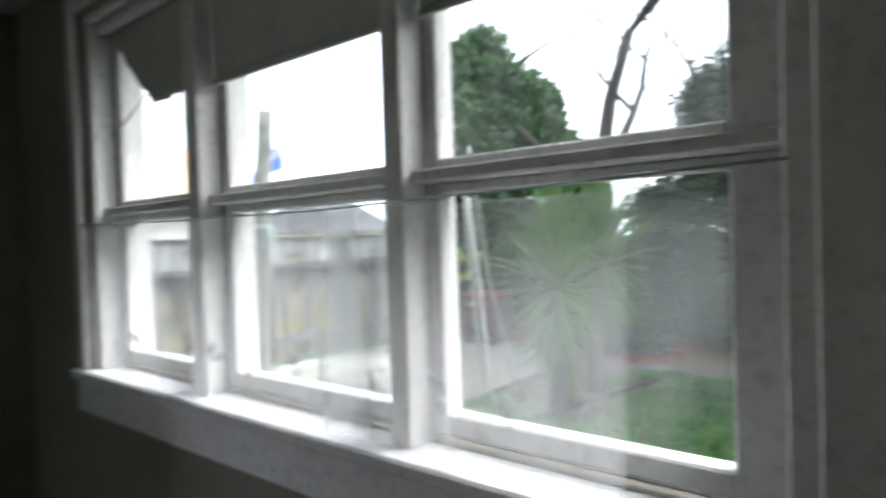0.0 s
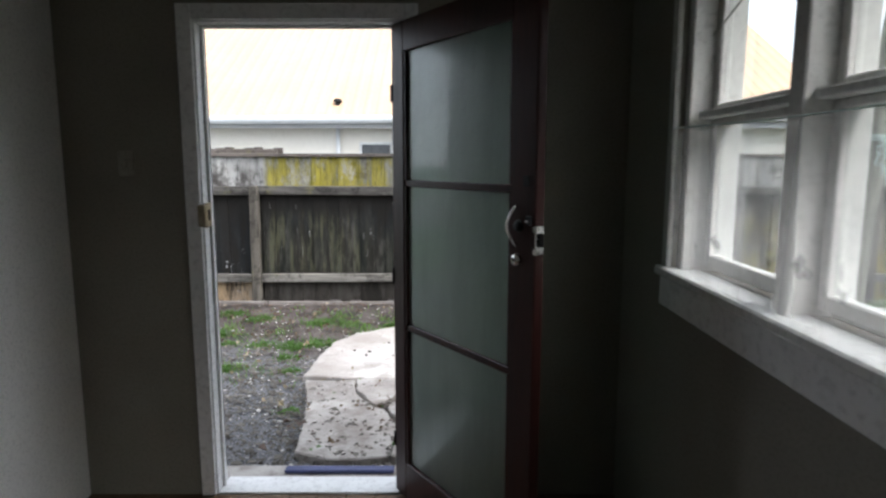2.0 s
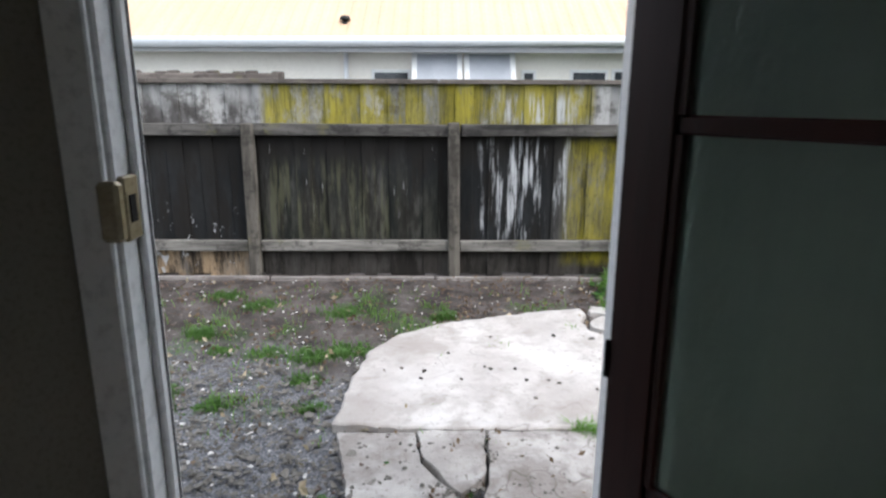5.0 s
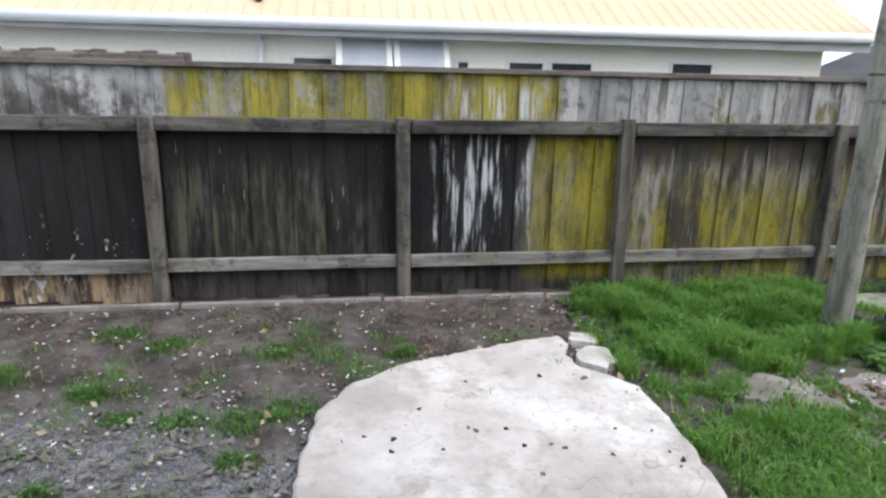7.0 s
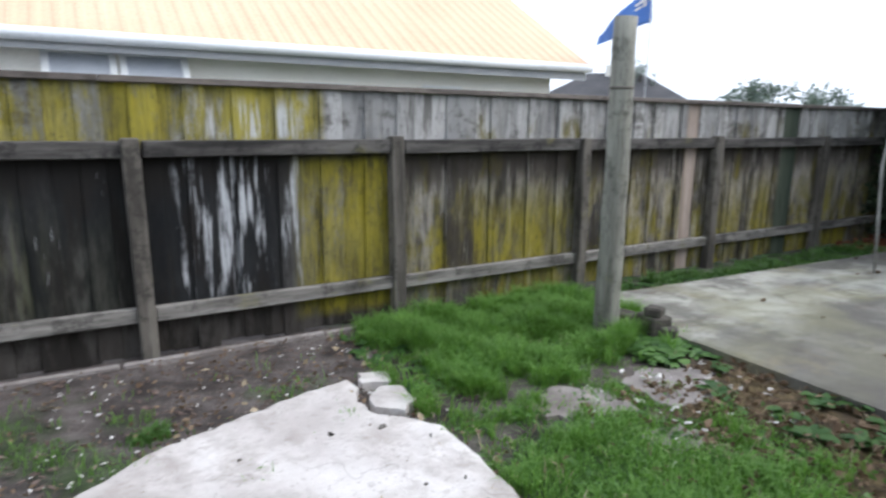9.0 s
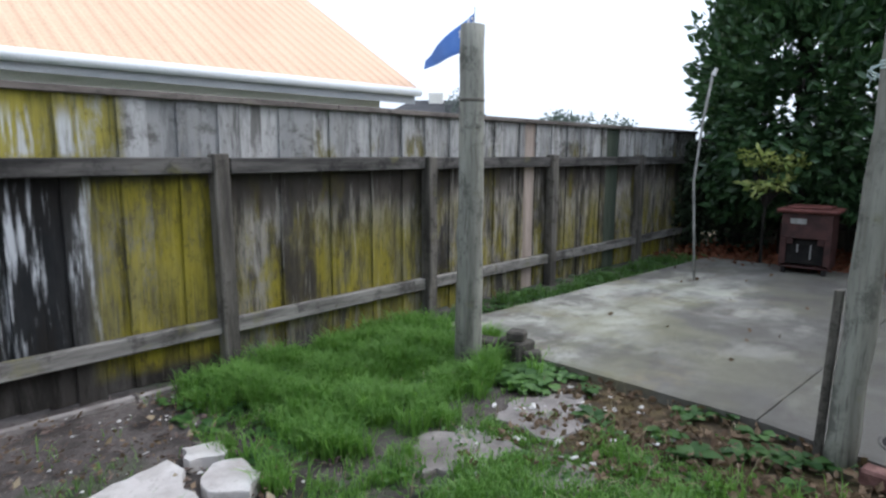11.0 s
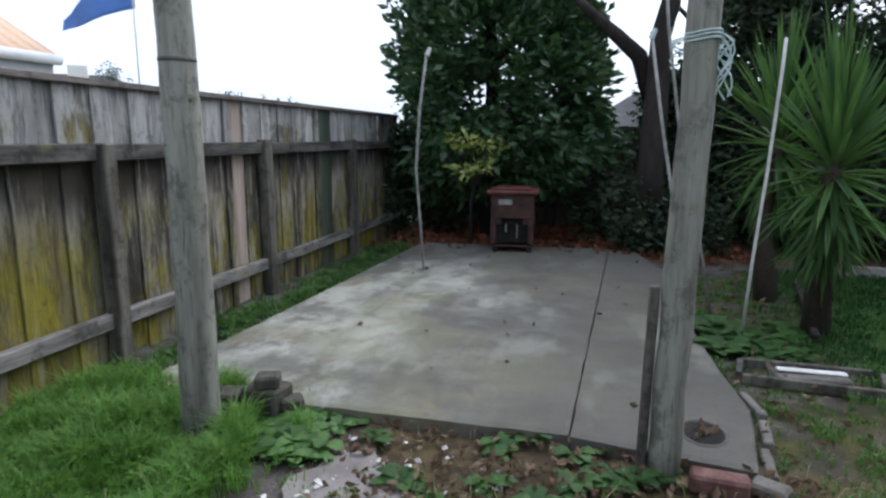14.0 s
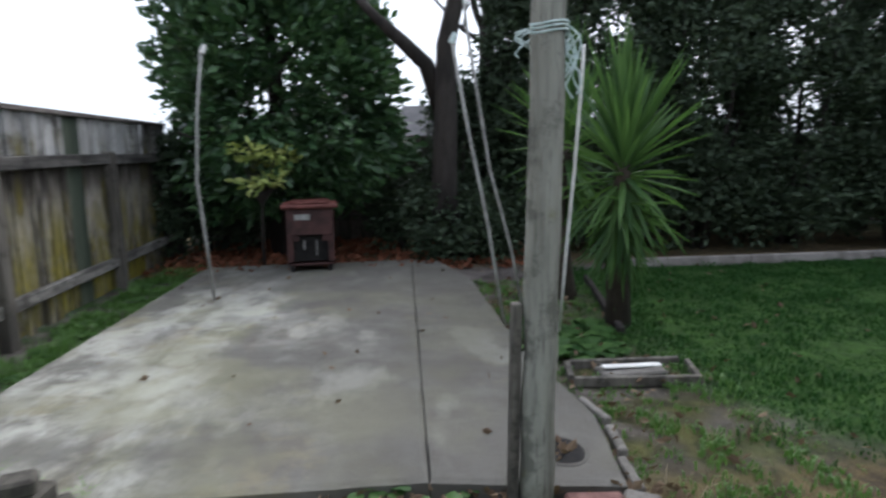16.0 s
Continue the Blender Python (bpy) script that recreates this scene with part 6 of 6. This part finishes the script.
litter("straw", scatter(1300, -3.3, 1.3, -3.2, -0.12, 25, lambda g, m, o, t, x, y, u: u < 0.16, 1.2), 0.05, "drygrass", 25, "pale dry straw and paper scraps on bare soil", "litter")

pebbles("path_grit", scatter(1600, -0.5, 0.65, -3.8, -2.72, 26, lambda g, m, o, t, x, y, u: u < 0.08, 1.8), 0.009, "block", 26, "grit and crumbs on the broken path", 0.044)
litter("dead_leaves", scatter(500, -0.5, 0.65, -3.8, -2.68, 27, lambda g, m, o, t, x, y, u: u < 0.15, 1.2), 0.03, "litter", 27, "dead leaves on the broken path", "leaves")
blades("crack_grass", *scatter(1600, 0.5, 1.0, -2.77, -2.67, 28, lambda g, m, o, t, x, y, u: u < 0.6, 1.2), 0.075, 0.006, "blade", 28, "grass growing from the crack in the path")
# debris lying on the pale slab
r9 = random.Random(9)
for i in range(20):
    x, y = r9.uniform(-0.3, 1.0), r9.uniform(-2.55, -1.25)
    size = r9.choice((0.012, 0.014, 0.018, 0.022, 0.034))
    bm = bmesh.new()
    count = r9.randint(5, 8)
    ring = [(size * r9.uniform(0.45, 1.2) * math.cos(2 * math.pi * k / count), size * 0.6 * r9.uniform(0.4, 1.2) * math.sin(2 * math.pi * k / count)) for k in range(count)]
    low = [bm.verts.new((px, py, 0)) for px, py in ring]
    high = [bm.verts.new((px * 0.8, py * 0.8, r9.uniform(0.004, 0.012))) for px, py in ring]
    for k in range(count):
        bm.faces.new((low[k], low[(k + 1) % count], high[(k + 1) % count], high[k]))
    bm.faces.new(high)
    ob = part("debris", bm, "block" if i % 3 else "bark")
    ob.matrix_world = pose(x, y, 0.0505, 0, 0, r9.uniform(0, 180))
    tagged(ob, "dark crumb of bark or mortar on the concrete", "debris", "scraps on the path")


# ---- the neighbour's house over the fence ----
def neighbour():
    ob = tagged(empty("neighbour_house", (1, 6, 0)), "cream stucco house with an orange steel roof and white gutters", "house")
    x0, x1, yw, ye, ze = -5.9, 8.03, 5.22, 4.86, 2.40
    wall = under(part("wall", box((x0 + 0.5, yw, -0.05), (x1 - 0.55, 15.2, 2.42)), "stucco"), ob)
    under(part("soffit", box((x0, ye + 0.02, 2.36), (x1, yw, 2.40)), "gutter"), ob)
    under(part("fascia", box((x0, ye, 2.27), (x1, ye + 0.02, 2.44)), "fascia"), ob)
    bm = tube([(x0 - 0.03, ye - 0.065, 2.40), (x1 + 0.05, ye - 0.065, 2.48)], 0.078, 12)
    under(part("gutter", bm, "gutter", smooth=True), ob)
    under(part("downpipe", tube([(-1.66, yw - 0.06, 0.05), (-1.66, yw - 0.06, 2.3)], 0.04, 8), "gutter", smooth=True), ob)
    # ribbed roof sheet, both slopes
    ridge_y, ridge_z = 10.1, 5.75
    n = 290
    verts, faces = [], []
    for i in range(n + 1):
        x = x0 + (x1 - x0) * i / n
        up = 0.018 if i % 5 in (0, 1) else 0.0
        zl = ze + 0.06 + 0.08 * (x - x0) / (x1 - x0)
        verts += [(x, ye - 0.08, zl + up), (x, ridge_y, ridge_z + up), (x, 2 * ridge_y - ye, ze + up)]
    for i in range(n):
        a = i * 3
        faces += [(a, a + 3, a + 4, a + 1), (a + 1, a + 4, a + 5, a + 2)]
    roof = raw("roof", verts, faces, "roof")
    mod = roof.modifiers.new("thickness", "SOLIDIFY")
    mod.thickness = 0.03
    under(roof, ob)
    under(part("ridge_cap", tube([(x0, ridge_y, ridge_z + 0.03), (x1, ridge_y, ridge_z + 0.03)], 0.09, 8), "roof"), ob)
    for gx in (x0 + 0.5, x1 - 0.56):
        bm = bmesh.new()
        vs = [bm.verts.new(p) for p in ((gx, yw, 2.42), (gx, 14.7, 2.42), (gx, ridge_y, ridge_z - 0.15))]
        ws = [bm.verts.new((v.co.x + 0.06, v.co.y, v.co.z)) for v in vs]
        bm.faces.new(vs)
        bm.faces.new(ws[::-1])
        for k in range(3):
            bm.faces.new((vs[k], ws[k], ws[(k + 1) % 3], vs[(k + 1) % 3]))
        under(part("gable", bm, "stucco"), ob)
    vent = under(part("roof_vent", tube([(-1.66, 5.20, 2.60), (-1.66, 5.20, 2.81)], 0.045, 10), "blackmetal", smooth=True), ob)
    under(part("vent_cap", tube([(-1.66, 5.20, 2.79), (-1.66, 5.20, 2.85)], [0.09, 0.065], 12), "blackmetal", smooth=True), ob)
    wins = [(-1.25, -0.60, 2.02), (1.22, 1.47, 2.02), (2.03, 2.66, 2.03), (2.72, 3.46, 2.04), (4.75, 5.52, 2.08)]
    for a, b, top in wins:
        w = under(part("window", box((a, yw - 0.03, 1.15), (b, yw + 0.01, top), 0.004), "white"), ob)
        p = part("pane", box((a + 0.05, yw - 0.042, 1.2), (b - 0.05, yw - 0.031, top - 0.05)), "darkglass")
        p.parent = w
        p.matrix_parent_inverse = (Matrix.Translation(ob.location) @ Matrix()).inverted() @ Matrix.Translation(ob.location)
    # awning sashes pushed open
    top_y, bot_y, top_z, bot_z = yw - 0.05, 4.80, 2.31, 1.72
    for a, b in ((-0.58, 0.24), (0.27, 1.10)):
        m = Matrix(((1, 0, 0, 0), (0, 1, 0, 0), (0, 0, 1, 0), (0, 0, 0, 1)))
        ang = math.degrees(math.atan2(top_y - bot_y, top_z - bot_z))
        m = pose(0, top_y, top_z, -ang, 0, 0)
        ln = math.hypot(top_y - bot_y, top_z - bot_z)
        under(part("awning_pane", box((a + 0.05, -0.006, -ln + 0.05), (b - 0.05, 0.006, -0.04), m=m), "greypane"), ob)
        for lo, hi in (((a, -0.018, -ln), (a + 0.085, 0.018, 0)), ((b - 0.085, -0.018, -ln), (b, 0.018, 0)), ((a + 0.085, -0.018, -0.06), (b - 0.085, 0.018, 0)), ((a + 0.085, -0.018, -ln), (b - 0.085, 0.018, -ln + 0.05))):
            under(part("awning_frame", box(lo, hi, 0.004, m=m), "white"), ob)
    return ob


neighbour()

# neighbour's timber stack just over the fence
stack = tagged(empty("timber_stack", (-2.5, 0.6, 0)), "weathered tan timber screen just beyond the fence", "screen")
x = -5.2
i = 0
while x < -1.6:
    under(part("board", box((x, 0.48, -0.03), (x + 0.11, 0.52, 1.79 + 0.012 * math.sin(i * 2.1)), 0.006), "cap"), stack)
    x += 0.118
    i += 1
under(part("top_rail", box((-5.2, 0.44, 1.68), (-1.6, 0.475, 1.77), 0.006), "cap"), stack)

# flag on its pole, beyond the fence
fl = tagged(empty("flag_pole", (8.30, 3.65, 0)), "blue flag with white marks flying from a thin pole", "flag")
under(part("pole", tube([(8.30, 3.65, -0.05), (8.30, 3.65, 3.86)], [0.014, 0.010], 8), "fascia", smooth=True), fl)
verts, faces = [], []
cu, cv = 14, 8
for i in range(cu + 1):
    for j in range(cv + 1):
        u, v = i / cu, j / cv
        verts.append((8.30 + 0.07 * math.sin(u * 8 + v), 3.66 + 1.27 * u, 3.76 - 0.605 * v * (1 - 0.72 * u) - 0.70 * u * (0.75 + 0.25 * u) + 0.035 * math.sin(u * 7 + v)))
for i in range(cu):
    for j in range(cv):
        a = i * (cv + 1) + j
        faces.append((a, a + 1, a + cv + 2, a + cv + 1))
cloth = raw("cloth", verts, faces, "flag", smooth=True)
mod = cloth.modifiers.new("thickness", "SOLIDIFY")
mod.thickness = 0.004
under(cloth, fl)
for u0, u1, v0, v1 in ((0.02, 0.30, 0.20, 0.29), (0.12, 0.18, 0.02, 0.46), (0.03, 0.10, 0.05, 0.14), (0.20, 0.29, 0.36, 0.45)):
    bm = bmesh.new()
    for off in (-0.006, 0.006):
        ring = []
        for u, v in ((u0, v0), (u1, v0), (u1, v1), (u0, v1)):
            ring.append(bm.verts.new((8.30 + 0.07 * math.sin(u * 8 + v) + off, 3.66 + 1.27 * u, 3.76 - 0.605 * v * (1 - 0.72 * u) - 0.70 * u * (0.75 + 0.25 * u) + 0.035 * math.sin(u * 7 + v))))
        bm.faces.new(ring)
    under(part("white_mark", bm, "flagwhite", label="white cross mark on the flag"), fl)


# ---- distance: far houses, trees ----
def far_house(x, y, w, d, h, turn, label):
    ob = empty("far_house")
    part("wall", box((-w / 2, -d / 2, -0.1), (w / 2, d / 2, h)), "stucco", ob)
    bm = bmesh.new()
    a = [bm.verts.new(p) for p in ((-w / 2 - .4, -d / 2 - .4, h), (w / 2 + .4, -d / 2 - .4, h), (w / 2 + .4, d / 2 + .4, h), (-w / 2 - .4, d / 2 + .4, h))]
    r = [bm.verts.new((-w / 2 + d * .4, 0, h + d * 0.3)), bm.verts.new((w / 2 - d * .4, 0, h + d * 0.3))]
    for f in ((a[0], a[1], r[1], r[0]), (a[2], a[3], r[0], r[1]), (a[1], a[2], r[1]), (a[3], a[0], r[0]), tuple(a[::-1])):
        bm.faces.new(f)
    part("roof", bm, "pinkroof", ob)
    part("chimney", box((-0.3, -0.3, h + d * 0.15), (0.3, 0.3, h + d * 0.36), 0.03), "stucco", ob)
    for k in (-0.3, 0.3):
        part("window", box((k * w - 0.6, -d / 2 - 0.05, 0.9), (k * w + 0.6, -d / 2, h - 0.3), 0.02), "darkglass", ob)
    ob.matrix_world = pose(x, y, 0, 0, 0, turn)
    return tagged(ob, label, "house", "far houses")


far_house(18.5, 14.5, 6, 5, 2.0, -50, "distant pale house with a grey roof")
far_house(48, -8, 12, 8, 2.2, -90, "distant pale house with a grey roof")
far_house(-14, 22, 11, 8, 2.6, 10, "distant pale house with a grey roof")


def far_tree(x, y, h, w, seed):
    ob = tagged(empty("far_tree", (x, y, 0)), "distant hazy green tree above the fence line", "tree", "far trees")
    rnd = random.Random(seed)
    under(part("trunk", tube([(x, y, -0.1), (x, y, h * 0.5), (x + 0.1, y, h * 0.9)], [0.2, 0.14, 0.04], 7), "bark", smooth=True), ob)
    spots = []
    for i in range(40):
        a, q, z = rnd.uniform(0, 6.28), rnd.uniform(0.3, 1), rnd.uniform(0.35, 1)
        k = math.sqrt(max(0.05, 1 - (z - 0.55) ** 2 / 0.24))
        spots.append(((x + w / 2 * k * q * math.cos(a), y + w / 2 * k * q * math.sin(a), z * h), rnd.uniform(0.6, 1.2)))
    under(leaf_mesh("crown", clumps(spots, 45, w * 0.13, seed), w * 0.055, "farfoliage", None, seed, 0.3, 0.6), ob)


for i, (x, y, h, w) in enumerate(((48, 27, 4.3, 7.0), (50, 23, 3.9, 6.0), (18.5, 13.2, 3.7, 1.5), (-9, 14, 4.2, 3))):
    far_tree(x, y, h, w, 80 + i)
